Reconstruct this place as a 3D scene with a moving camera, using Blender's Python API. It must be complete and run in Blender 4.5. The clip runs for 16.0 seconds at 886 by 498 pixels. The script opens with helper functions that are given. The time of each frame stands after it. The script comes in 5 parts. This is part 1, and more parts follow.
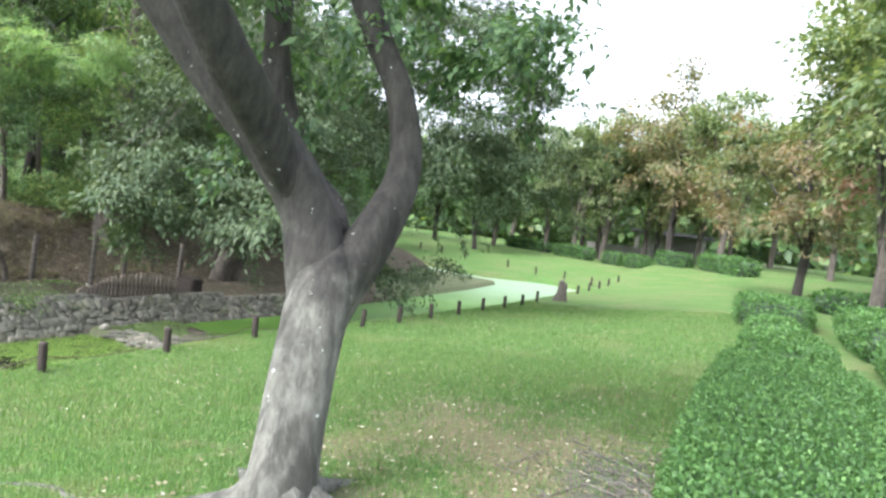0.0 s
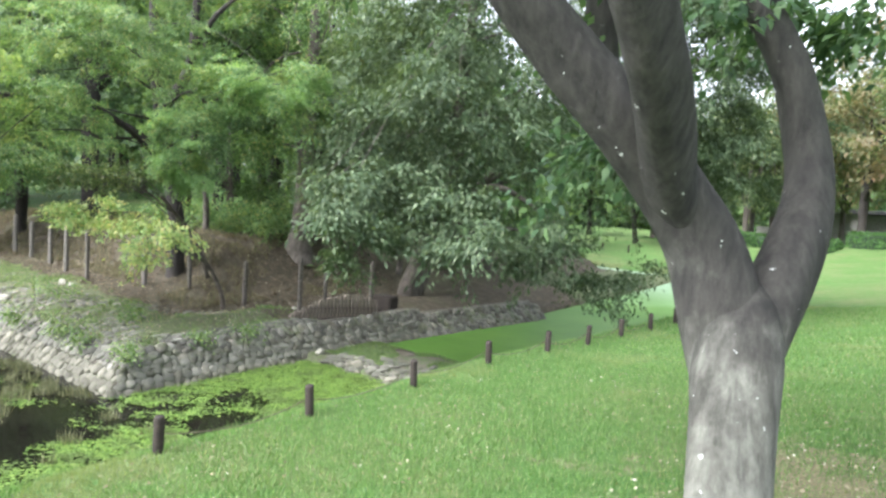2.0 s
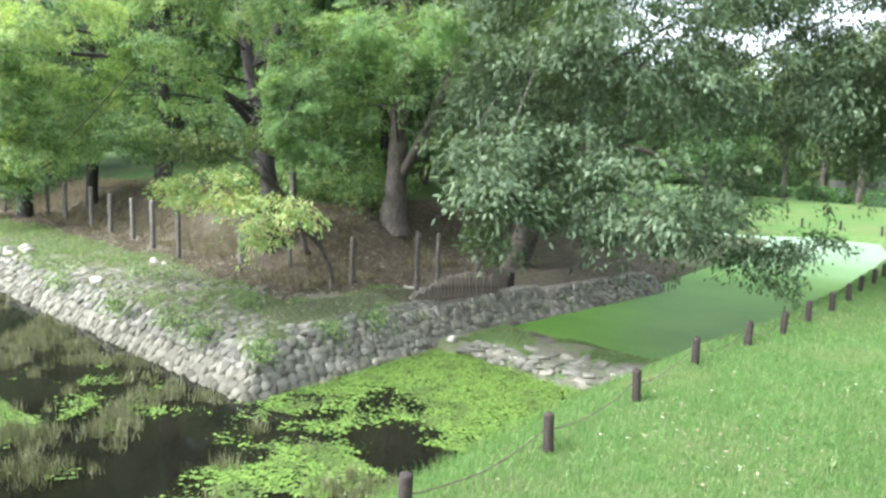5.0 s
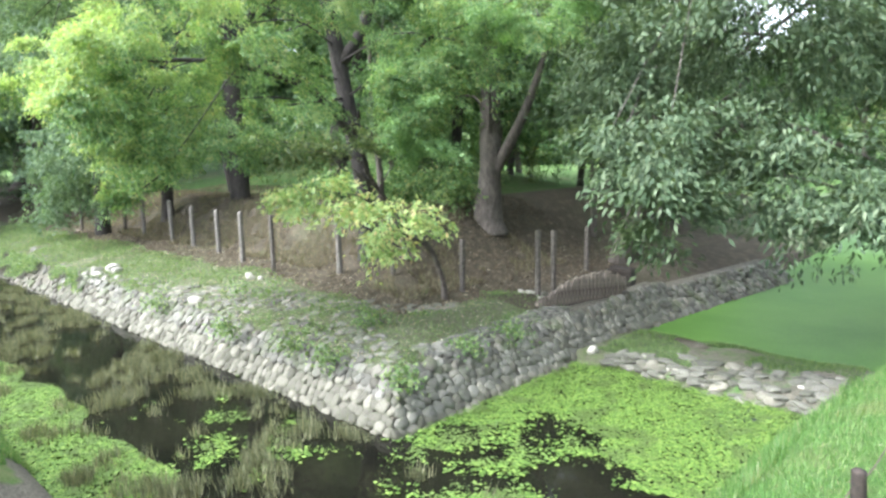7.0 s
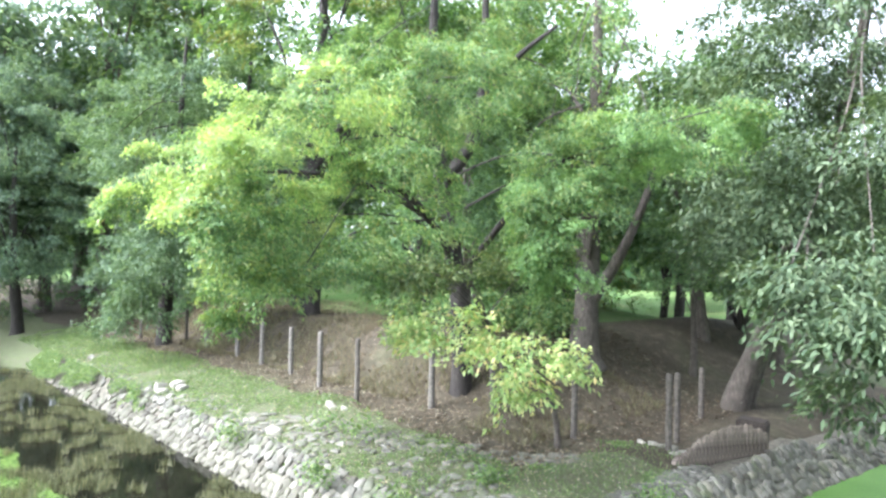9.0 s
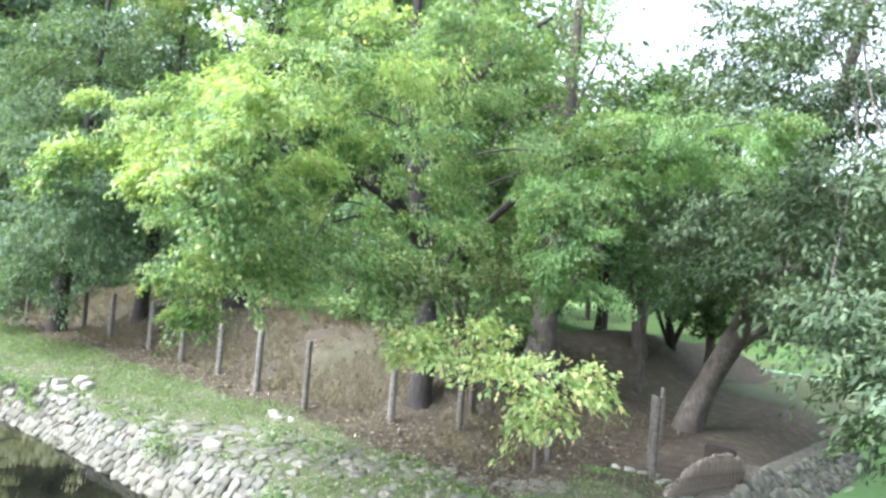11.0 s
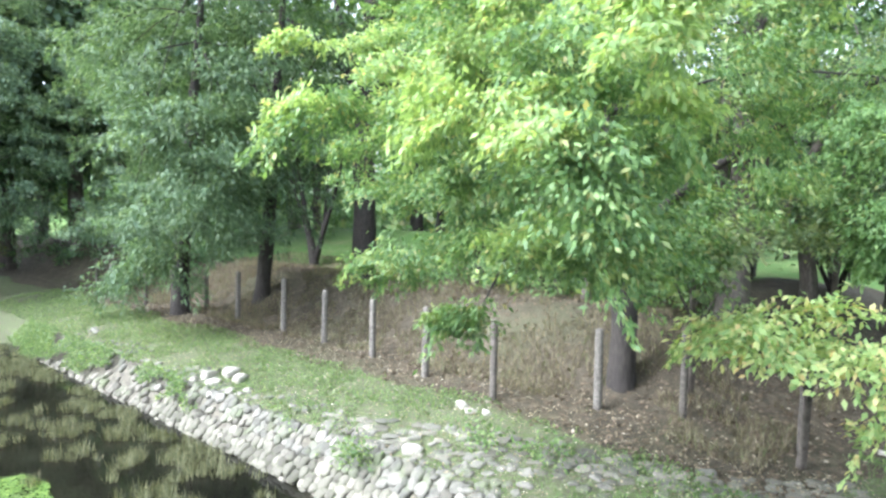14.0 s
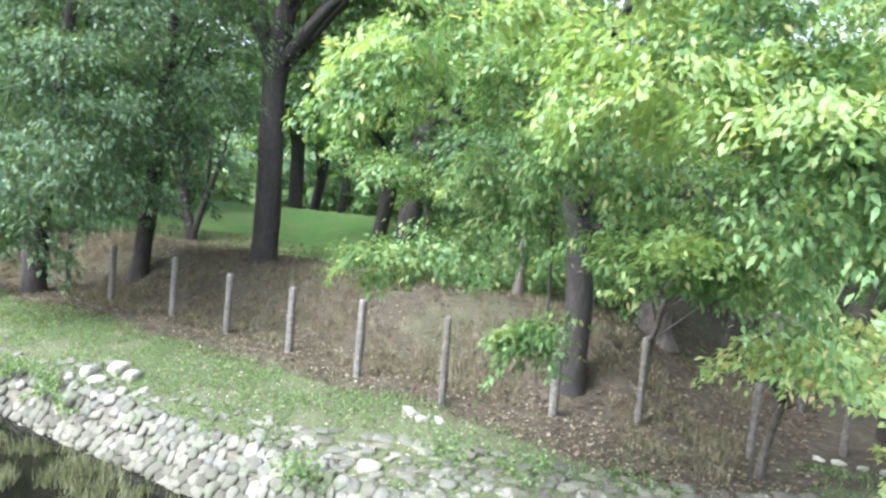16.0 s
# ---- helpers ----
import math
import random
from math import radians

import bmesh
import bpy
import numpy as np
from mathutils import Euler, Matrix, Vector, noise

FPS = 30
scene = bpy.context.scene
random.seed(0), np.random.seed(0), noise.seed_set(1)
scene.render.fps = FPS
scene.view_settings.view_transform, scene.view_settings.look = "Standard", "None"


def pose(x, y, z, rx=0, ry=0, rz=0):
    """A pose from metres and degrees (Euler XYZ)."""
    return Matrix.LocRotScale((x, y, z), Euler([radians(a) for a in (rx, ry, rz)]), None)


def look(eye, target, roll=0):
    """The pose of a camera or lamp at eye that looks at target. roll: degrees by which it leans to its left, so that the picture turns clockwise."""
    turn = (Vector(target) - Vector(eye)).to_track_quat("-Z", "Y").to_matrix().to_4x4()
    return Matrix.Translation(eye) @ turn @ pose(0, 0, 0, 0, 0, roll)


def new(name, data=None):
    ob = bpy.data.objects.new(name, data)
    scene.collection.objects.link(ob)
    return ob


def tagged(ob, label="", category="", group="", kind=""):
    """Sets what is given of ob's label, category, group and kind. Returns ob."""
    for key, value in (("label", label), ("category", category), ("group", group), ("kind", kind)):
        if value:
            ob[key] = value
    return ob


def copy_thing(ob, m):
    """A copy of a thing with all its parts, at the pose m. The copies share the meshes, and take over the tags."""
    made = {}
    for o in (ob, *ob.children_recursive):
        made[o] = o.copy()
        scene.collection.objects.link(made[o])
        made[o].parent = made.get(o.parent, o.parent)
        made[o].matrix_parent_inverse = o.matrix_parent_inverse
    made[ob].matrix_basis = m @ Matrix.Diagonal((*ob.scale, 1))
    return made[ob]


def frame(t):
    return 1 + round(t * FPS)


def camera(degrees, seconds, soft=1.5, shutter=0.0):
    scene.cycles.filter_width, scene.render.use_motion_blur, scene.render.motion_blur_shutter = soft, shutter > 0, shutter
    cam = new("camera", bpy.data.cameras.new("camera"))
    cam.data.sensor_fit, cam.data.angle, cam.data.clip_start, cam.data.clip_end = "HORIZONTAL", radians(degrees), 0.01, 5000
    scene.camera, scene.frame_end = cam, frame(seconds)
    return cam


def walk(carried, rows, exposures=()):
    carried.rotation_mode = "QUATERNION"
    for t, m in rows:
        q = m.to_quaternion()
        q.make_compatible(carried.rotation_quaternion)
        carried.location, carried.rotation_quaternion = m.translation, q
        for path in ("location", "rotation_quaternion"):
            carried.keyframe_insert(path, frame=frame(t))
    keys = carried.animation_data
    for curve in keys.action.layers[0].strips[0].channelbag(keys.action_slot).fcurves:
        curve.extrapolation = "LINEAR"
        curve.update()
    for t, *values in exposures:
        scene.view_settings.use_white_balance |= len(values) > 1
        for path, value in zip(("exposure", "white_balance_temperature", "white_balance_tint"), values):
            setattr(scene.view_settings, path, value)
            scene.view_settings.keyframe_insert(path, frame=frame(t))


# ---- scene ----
cam = camera(67.5, 16.0, 2.6)
METRES, EYE, TILT, LEAN, TURN = 14.0, 1.6, 0.0, 0.0, 25.7
ROWS = [
    (0.0, 0.0, 0.0, 0.0, 0.38, -2.97, -7.32),
    (0.5, -0.0261, 0.0111, 0.0011, 2.55, -3.56, -4.75),
    (1.0, -0.0534, 0.0265, 0.002, 8.77, -3.5, -4.47),
    (1.5, -0.082, 0.039, 0.0031, 10.72, -3.58, -3.55),
    (2.0, -0.1099, 0.0553, 0.0039, 11.89, -4.19, -3.05),
    (2.5, -0.1353, 0.0654, 0.0042, 6.83, -5.14, -3.62),
    (3.0, -0.1608, 0.0806, 0.0053, 2.38, -5.93, -4.72),
    (3.5, -0.1889, 0.0915, 0.0063, 1.5, -6.81, -4.99),
    (4.0, -0.213, 0.1075, 0.0067, 2.0, -7.74, -5.09),
    (4.5, -0.2455, 0.1179, 0.009, 5.37, -8.07, -4.81),
    (5.0, -0.2707, 0.1342, 0.0082, 14.55, -7.89, -1.9),
    (7.5, -0.418, 0.2008, 0.0125, 18.19, -8.74, 1.74),
    (8.0, -0.4468, 0.215, 0.0178, 20.17, -8.34, 1.73),
    (8.5, -0.4773, 0.2232, 0.0199, 22.31, 0.16, 0.05),
    (11.0, -0.6205, 0.2823, 0.0206, 11.71, 1.66, -4.9),
    (11.5, -0.6491, 0.2998, 0.0214, 12.8, -0.52, -4.24),
    (12.0, -0.6784, 0.3096, 0.0225, 10.49, -0.77, -3.84),
    (12.5, -0.7062, 0.327, 0.0235, 19.51, -1.99, -2.52),
    (13.0, -0.7332, 0.338, 0.0225, 14.61, -2.4, -2.39),
    (13.5, -0.7601, 0.3561, 0.0244, 17.58, -3.67, -1.12),
    (14.0, -0.7903, 0.3646, 0.0262, 16.61, -2.85, -1.25),
    (14.5, -0.818, 0.3793, 0.0271, 16.13, -1.25, -1.54),
    (15.0, -0.8473, 0.3866, 0.0253, 12.68, -1.58, -2.6),
    (15.5, -0.8735, 0.4044, 0.0254, 8.86, -3.36, -2.53),
    (16.0, -0.9016, 0.4149, 0.0256, 4.2, -3.8, -5.1),
]
walk(cam, [(t, pose(0, 0, EYE, TILT, LEAN, TURN) @ pose(METRES * x, METRES * y, METRES * z, 90 + pitch, roll, yaw)) for t, x, y, z, yaw, pitch, roll in ROWS],
     [(0.0, 2.4, 6100, 13), (1.5, 2.4, 6100, 12), (3.0, 2.56, 6100, 9), (5.0, 2.58, 6000, 9), (8.0, 2.8, 5850, 10), (8.7, 2.9, 5800, 12), (11.0, 2.76, 5750, 12), (14.5, 2.74, 5700, 11), (16.0, 2.66, 5700, 11)])

# ---------------- world, sun, exposure ----------------
SUN_AZ, SUN_EL = radians(205), radians(46)
sun_way = Vector((math.sin(SUN_AZ) * math.cos(SUN_EL), math.cos(SUN_AZ) * math.cos(SUN_EL), math.sin(SUN_EL)))
world = bpy.data.worlds.new("sky")
scene.world = world
world.use_nodes = True
wn, wl = world.node_tree.nodes, world.node_tree.links
sky = wn.new("ShaderNodeTexSky")
sky.sky_type, sky.sun_disc, sky.sun_elevation, sky.sun_rotation = "NISHITA", False, SUN_EL, SUN_AZ
sky.air_density, sky.dust_density = 1.0, 4.0
grey = wn.new("ShaderNodeHueSaturation")
grey.inputs["Saturation"].default_value = 0.25
wl.new(sky.outputs[0], grey.inputs["Color"])
wl.new(grey.outputs[0], wn["Background"].inputs["Color"])
wn["Background"].inputs["Strength"].default_value = 0.15
sun = new("sun", bpy.data.lights.new("sun", "SUN"))
sun.data.energy, sun.data.angle, sun.data.color = 0.85, radians(30), (1.0, 0.95, 0.86)
sun.matrix_world = look(sun_way * 100, (0, 0, 0))

# ---------------- mesh helpers ----------------
def mesh_np(name, verts, faces, mats, smooth=False, slots=None):
    """A mesh from arrays; faces all of one size."""
    verts, faces = np.asarray(verts, np.float32), np.asarray(faces, np.int32)
    me = bpy.data.meshes.new(name)
    n, k = faces.shape
    me.vertices.add(len(verts))
    me.vertices.foreach_set("co", verts.ravel())
    me.loops.add(n * k)
    me.loops.foreach_set("vertex_index", faces.ravel())
    me.polygons.add(n)
    me.polygons.foreach_set("loop_start", np.arange(0, n * k, k, dtype=np.int32))
    me.polygons.foreach_set("loop_total", np.full(n, k, np.int32))
    if smooth:
        me.polygons.foreach_set("use_smooth", np.ones(n, bool))
    for m in mats:
        me.materials.append(m)
    if slots is not None:
        me.polygons.foreach_set("material_index", np.asarray(slots, np.int32))
    me.update(calc_edges=True)
    return me


def holder(name, at, label, category, group=""):
    ob = new(name)
    ob.empty_display_size = 0.2
    ob.location = at
    return tagged(ob, label, category, group)


def part_np(name, verts, faces, mat, parent=None, label="", smooth=False):
    ob = new(name, mesh_np(name, verts, faces, [mat], smooth))
    if parent is not None:
        ob.parent = parent
    return tagged(ob, label)


def part(name, bm, mat, parent=None, label="", smooth=False):
    me = bpy.data.meshes.new(name)
    bm.to_mesh(me)
    bm.free()
    me.materials.append(mat)
    if smooth:
        for p in me.polygons:
            p.use_smooth = True
    ob = new(name, me)
    if parent is not None:
        ob.parent = parent
    return tagged(ob, label)


def sstep(a, b, x):
    t = np.clip((np.asarray(x, float) - a) / (b - a), 0, 1)
    return t * t * (3 - 2 * t)


def wavy(x, y, f, seed=0):
    """Cheap smooth noise on arrays, about -1 to 1."""
    a = seed * 1.7
    return (np.sin(x * f + 1.3 * np.sin(y * f * 0.7 + a) + a) + np.sin(y * f * 1.13 + 1.7 * np.sin(x * f * 0.6 - a) + 2.1 * a)
            + 0.6 * np.sin((x + y) * f * 1.9 + a) + 0.6 * np.sin((x - 1.3 * y) * f * 2.3 - a)) / 3.2


# ---------------- materials ----------------
def material(name):
    m = bpy.data.materials.new(name)
    m.use_nodes = True
    return m, m.node_tree.nodes, m.node_tree.links, m.node_tree.nodes["Principled BSDF"]


def noise_node(n, l, scale, detail=4.0, rough=0.6, coord="Object"):
    tc = n.new("ShaderNodeTexCoord")
    t = n.new("ShaderNodeTexNoise")
    t.inputs["Scale"].default_value, t.inputs["Detail"].default_value, t.inputs["Roughness"].default_value = scale, detail, rough
    l.new(tc.outputs[coord], t.inputs["Vector"])
    return t


def ramp_node(n, l, source, stops):
    r = n.new("ShaderNodeValToRGB")
    e = r.color_ramp.elements
    while len(e) < len(stops):
        e.new(0.5)
    for i, (p, c) in enumerate(stops):
        e[i].position, e[i].color = p, (*c, 1)
    l.new(source, r.inputs["Fac"])
    return r


def mix_node(n, l, fac, a, b, mode="MIX"):
    m = n.new("ShaderNodeMixRGB")
    m.blend_type = mode
    for key, v in (("Fac", fac), ("Color1", a), ("Color2", b)):
        if isinstance(v, bpy.types.NodeSocket):
            l.new(v, m.inputs[key])
        else:
            m.inputs[key].default_value = v if key == "Fac" else (*v, 1)
    return m.outputs[0]


def bump_node(n, l, bsdf, height, strength=0.4, distance=0.02):
    b = n.new("ShaderNodeBump")
    b.inputs["Strength"].default_value, b.inputs["Distance"].default_value = strength, distance
    l.new(height, b.inputs["Height"])
    l.new(b.outputs[0], bsdf.inputs["Normal"])


def leaf_material(name, stops, patch=None, gloss=0.45, through_light=0.42):
    """Leaves: colour by leaf, patches of another tint across the crown, light through the blade."""
    m, n, l, p = material(name)
    geo = n.new("ShaderNodeNewGeometry")
    c = ramp_node(n, l, geo.outputs["Random Per Island"], stops).outputs[0]
    if patch:
        t = noise_node(n, l, patch[0], 2.0)
        r = ramp_node(n, l, t.outputs["Fac"], [(patch[1], (0, 0, 0)), (patch[1] + 0.12, (1, 1, 1))])
        c = mix_node(n, l, r.outputs[0], c, mix_node(n, l, 0.75, c, patch[2]))
    l.new(c, p.inputs["Base Color"])
    p.inputs["Roughness"].default_value = gloss
    p.inputs["Specular IOR Level"].default_value = 0.35
    tr = n.new("ShaderNodeBsdfTranslucent")
    l.new(mix_node(n, l, 1.0, c, (1.3, 1.25, 0.6), "MULTIPLY"), tr.inputs["Color"])
    mx = n.new("ShaderNodeMixShader")
    mx.inputs["Fac"].default_value = through_light
    l.new(p.outputs[0], mx.inputs[1])
    l.new(tr.outputs[0], mx.inputs[2])
    l.new(mx.outputs[0], n["Material Output"].inputs["Surface"])
    return m


def bark_material(name, dark, light, lichen=0.0, scale=1.0, rough=0.85, upper_shade=None):
    m, n, l, p = material(name)
    tc = n.new("ShaderNodeTexCoord")
    mp = n.new("ShaderNodeMapping")
    mp.inputs["Scale"].default_value = (5 * scale, 5 * scale, 1.6 * scale)
    l.new(tc.outputs["Object"], mp.inputs["Vector"])
    t = n.new("ShaderNodeTexNoise")
    t.inputs["Scale"].default_value, t.inputs["Detail"].default_value, t.inputs["Roughness"].default_value = 3.0, 8.0, 0.7
    l.new(mp.outputs[0], t.inputs["Vector"])
    c = ramp_node(n, l, t.outputs["Fac"], [(0.35, dark), (0.65, light)]).outputs[0]
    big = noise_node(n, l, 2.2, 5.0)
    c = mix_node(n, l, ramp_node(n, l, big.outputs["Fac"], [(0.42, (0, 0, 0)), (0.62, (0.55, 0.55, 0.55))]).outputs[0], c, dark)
    if upper_shade:
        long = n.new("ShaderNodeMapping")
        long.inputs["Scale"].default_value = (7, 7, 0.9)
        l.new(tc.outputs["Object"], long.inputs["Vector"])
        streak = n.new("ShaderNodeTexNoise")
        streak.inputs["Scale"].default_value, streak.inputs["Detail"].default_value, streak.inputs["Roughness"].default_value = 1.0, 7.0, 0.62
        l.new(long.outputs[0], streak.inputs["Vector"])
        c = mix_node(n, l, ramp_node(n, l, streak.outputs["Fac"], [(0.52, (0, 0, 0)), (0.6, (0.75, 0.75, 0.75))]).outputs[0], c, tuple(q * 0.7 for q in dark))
        # The canopy's shade on fork and limbs, put into the bark colour by height.
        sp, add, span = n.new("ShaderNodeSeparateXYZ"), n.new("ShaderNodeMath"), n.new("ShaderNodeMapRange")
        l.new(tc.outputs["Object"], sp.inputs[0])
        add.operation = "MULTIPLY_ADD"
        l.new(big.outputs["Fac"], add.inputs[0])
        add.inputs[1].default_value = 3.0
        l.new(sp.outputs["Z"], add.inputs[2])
        span.inputs["From Min"].default_value, span.inputs["From Max"].default_value = upper_shade[0] + 1.5, upper_shade[1] + 1.5
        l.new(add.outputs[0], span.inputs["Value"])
        c = mix_node(n, l, span.outputs[0], c, ramp_node(n, l, t.outputs["Fac"], [(0.35, upper_shade[2]), (0.68, upper_shade[3])]).outputs[0])
    if lichen:
        s = noise_node(n, l, 14.0, 3.0)
        c = mix_node(n, l, ramp_node(n, l, s.outputs["Fac"], [(0.705, (0, 0, 0)), (0.73, (lichen, lichen, lichen))]).outputs[0], c, (0.55, 0.58, 0.55))
    l.new(c, p.inputs["Base Color"])
    p.inputs["Roughness"].default_value = rough
    bump_node(n, l, p, t.outputs["Fac"], 0.9, 0.04)
    return m


def plain_material(name, a, b, scale, rough=0.8, bump=0.3, dist=0.01, metal=0.0):
    m, n, l, p = material(name)
    t = noise_node(n, l, scale, 6.0)
    l.new(ramp_node(n, l, t.outputs["Fac"], [(0.35, a), (0.68, b)]).outputs[0], p.inputs["Base Color"])
    p.inputs["Roughness"].default_value, p.inputs["Metallic"].default_value = rough, metal
    if bump:
        bump_node(n, l, p, t.outputs["Fac"], bump, dist)
    return m


def stone_material(name, stops):
    m, n, l, p = material(name)
    info = n.new("ShaderNodeObjectInfo")
    geo = n.new("ShaderNodeNewGeometry")
    add = n.new("ShaderNodeMath")
    add.operation = "ADD"
    l.new(info.outputs["Random"], add.inputs[0])
    l.new(geo.outputs["Random Per Island"], add.inputs[1])
    fr = n.new("ShaderNodeMath")
    fr.operation = "FRACT"
    l.new(add.outputs[0], fr.inputs[0])
    c = ramp_node(n, l, fr.outputs[0], stops).outputs[0]
    t = noise_node(n, l, 9.0, 8.0, 0.7)
    c = mix_node(n, l, 0.75, c, ramp_node(n, l, t.outputs["Fac"], [(0.3, (0.3, 0.3, 0.27)), (0.5, (0.85, 0.84, 0.8)), (0.66, (1.25, 1.22, 1.15))]).outputs[0], "MULTIPLY")
    moss = noise_node(n, l, 3.0, 4.0)
    c = mix_node(n, l, ramp_node(n, l, moss.outputs["Fac"], [(0.50, (0, 0, 0)), (0.66, (0.6, 0.6, 0.6))]).outputs[0], c, (0.085, 0.11, 0.045))
    l.new(c, p.inputs["Base Color"])
    p.inputs["Roughness"].default_value = 0.85
    bump_node(n, l, p, t.outputs["Fac"], 0.5, 0.02)
    return m


def ground_material():
    """Grass, weeds, leaf litter and bare earth, by the masks laid on the ground."""
    m, n, l, p = material("ground")
    fine, mid, big = noise_node(n, l, 38, 6, 0.75), noise_node(n, l, 4.5, 6, 0.65), noise_node(n, l, 0.45, 4, 0.6)
    grass = ramp_node(n, l, fine.outputs["Fac"], [(0.30, (0.038, 0.082, 0.022)), (0.55, (0.084, 0.168, 0.045)), (0.75, (0.155, 0.24, 0.085))]).outputs[0]
    worn = ramp_node(n, l, fine.outputs["Fac"], [(0.3, (0.085, 0.098, 0.042)), (0.55, (0.175, 0.18, 0.085)), (0.75, (0.27, 0.24, 0.155))]).outputs[0]
    patch = mix_node(n, l, 0.5, mid.outputs["Fac"], big.outputs["Fac"])
    grass = mix_node(n, l, ramp_node(n, l, patch, [(0.45, (0, 0, 0)), (0.62, (0.75, 0.75, 0.75))]).outputs[0], grass, worn)
    litter = ramp_node(n, l, fine.outputs["Fac"], [(0.28, (0.028, 0.024, 0.017)), (0.5, (0.066, 0.057, 0.042)), (0.7, (0.125, 0.108, 0.08))]).outputs[0]
    litter = mix_node(n, l, ramp_node(n, l, mid.outputs["Fac"], [(0.5, (0, 0, 0)), (0.7, (0.55, 0.55, 0.55))]).outputs[0], litter, (0.19, 0.165, 0.115))
    litter = mix_node(n, l, ramp_node(n, l, big.outputs["Fac"], [(0.5, (0, 0, 0)), (0.68, (0.3, 0.3, 0.3))]).outputs[0], litter, (0.085, 0.105, 0.05))
    weeds = ramp_node(n, l, fine.outputs["Fac"], [(0.3, (0.045, 0.062, 0.028)), (0.5, (0.095, 0.128, 0.052)), (0.72, (0.18, 0.2, 0.112))]).outputs[0]
    soil = ramp_node(n, l, fine.outputs["Fac"], [(0.3, (0.045, 0.04, 0.031)), (0.5, (0.1, 0.092, 0.072)), (0.7, (0.2, 0.187, 0.152))]).outputs[0]
    grit = noise_node(n, l, 13, 5, 0.7)
    weeds = mix_node(n, l, ramp_node(n, l, grit.outputs["Fac"], [(0.42, (0, 0, 0)), (0.6, (0.8, 0.8, 0.8))]).outputs[0], weeds, soil)
    bare = ramp_node(n, l, fine.outputs["Fac"], [(0.3, (0.07, 0.064, 0.048)), (0.7, (0.24, 0.225, 0.185))]).outputs[0]

    def mask(name):
        a = n.new("ShaderNodeAttribute")
        a.attribute_name = name
        s = n.new("ShaderNodeMath")
        s.operation = "ADD"
        l.new(a.outputs["Fac"], s.inputs[0])
        k = n.new("ShaderNodeMath")
        k.operation = "MULTIPLY_ADD"
        l.new(mid.outputs["Fac"], k.inputs[0])
        k.inputs[1].default_value, k.inputs[2].default_value = 0.9, -0.45
        l.new(k.outputs[0], s.inputs[1])
        return ramp_node(n, l, s.outputs[0], [(0.38, (0, 0, 0)), (0.62, (1, 1, 1))]).outputs[0]

    thin = ramp_node(n, l, fine.outputs["Fac"], [(0.3, (0.10, 0.095, 0.05)), (0.52, (0.20, 0.18, 0.105)), (0.75, (0.33, 0.29, 0.2))]).outputs[0]
    grass = mix_node(n, l, mask("thin"), grass, thin)
    c = mix_node(n, l, mask("weeds"), grass, weeds)
    c = mix_node(n, l, mask("litter"), c, litter)
    c = mix_node(n, l, mask("bare"), c, bare)
    l.new(c, p.inputs["Base Color"])
    p.inputs["Roughness"].default_value = 0.9
    p.inputs["Specular IOR Level"].default_value = 0.15
    bump_node(n, l, p, fine.outputs["Fac"], 0.8, 0.04)
    return m


def water_material():
    m, n, l, p = material("dark_water")
    t = noise_node(n, l, 1.1, 5)
    l.new(ramp_node(n, l, t.outputs["Fac"], [(0.35, (0.005, 0.005, 0.004)), (0.7, (0.014, 0.014, 0.009))]).outputs[0], p.inputs["Base Color"])
    p.inputs["Roughness"].default_value, p.inputs["IOR"].default_value = 0.04, 1.33
    p.inputs["Specular IOR Level"].default_value = 0.32
    rip = noise_node(n, l, 3.0, 2)
    bump_node(n, l, p, rip.outputs["Fac"], 0.12, 0.02)
    return m


def duckweed_material():
    m, n, l, p = material("duckweed_water")
    t, f = noise_node(n, l, 0.5, 4), noise_node(n, l, 25, 4)
    c = ramp_node(n, l, t.outputs["Fac"], [(0.35, (0.075, 0.165, 0.03)), (0.65, (0.105, 0.205, 0.042))]).outputs[0]
    # Towards the far end the sky's pale reflection is mixed into the colour.
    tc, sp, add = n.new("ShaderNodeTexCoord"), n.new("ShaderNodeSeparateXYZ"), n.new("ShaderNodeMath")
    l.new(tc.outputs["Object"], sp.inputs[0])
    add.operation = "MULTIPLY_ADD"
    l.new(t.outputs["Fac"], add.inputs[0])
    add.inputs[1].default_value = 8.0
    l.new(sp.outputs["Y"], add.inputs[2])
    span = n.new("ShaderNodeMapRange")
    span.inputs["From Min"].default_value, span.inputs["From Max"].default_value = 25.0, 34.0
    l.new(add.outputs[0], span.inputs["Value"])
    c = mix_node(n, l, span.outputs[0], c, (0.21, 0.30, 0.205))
    c = mix_node(n, l, 0.4, c, ramp_node(n, l, f.outputs["Fac"], [(0.3, (0.5, 0.5, 0.5)), (0.7, (1.3, 1.3, 1.2))]).outputs[0], "MULTIPLY")
    l.new(c, p.inputs["Base Color"])
    p.inputs["Roughness"].default_value, p.inputs["IOR"].default_value = 0.5, 1.33
    p.inputs["Specular IOR Level"].default_value = 0.2
    bump_node(n, l, p, f.outputs["Fac"], 0.1, 0.005)
    return m


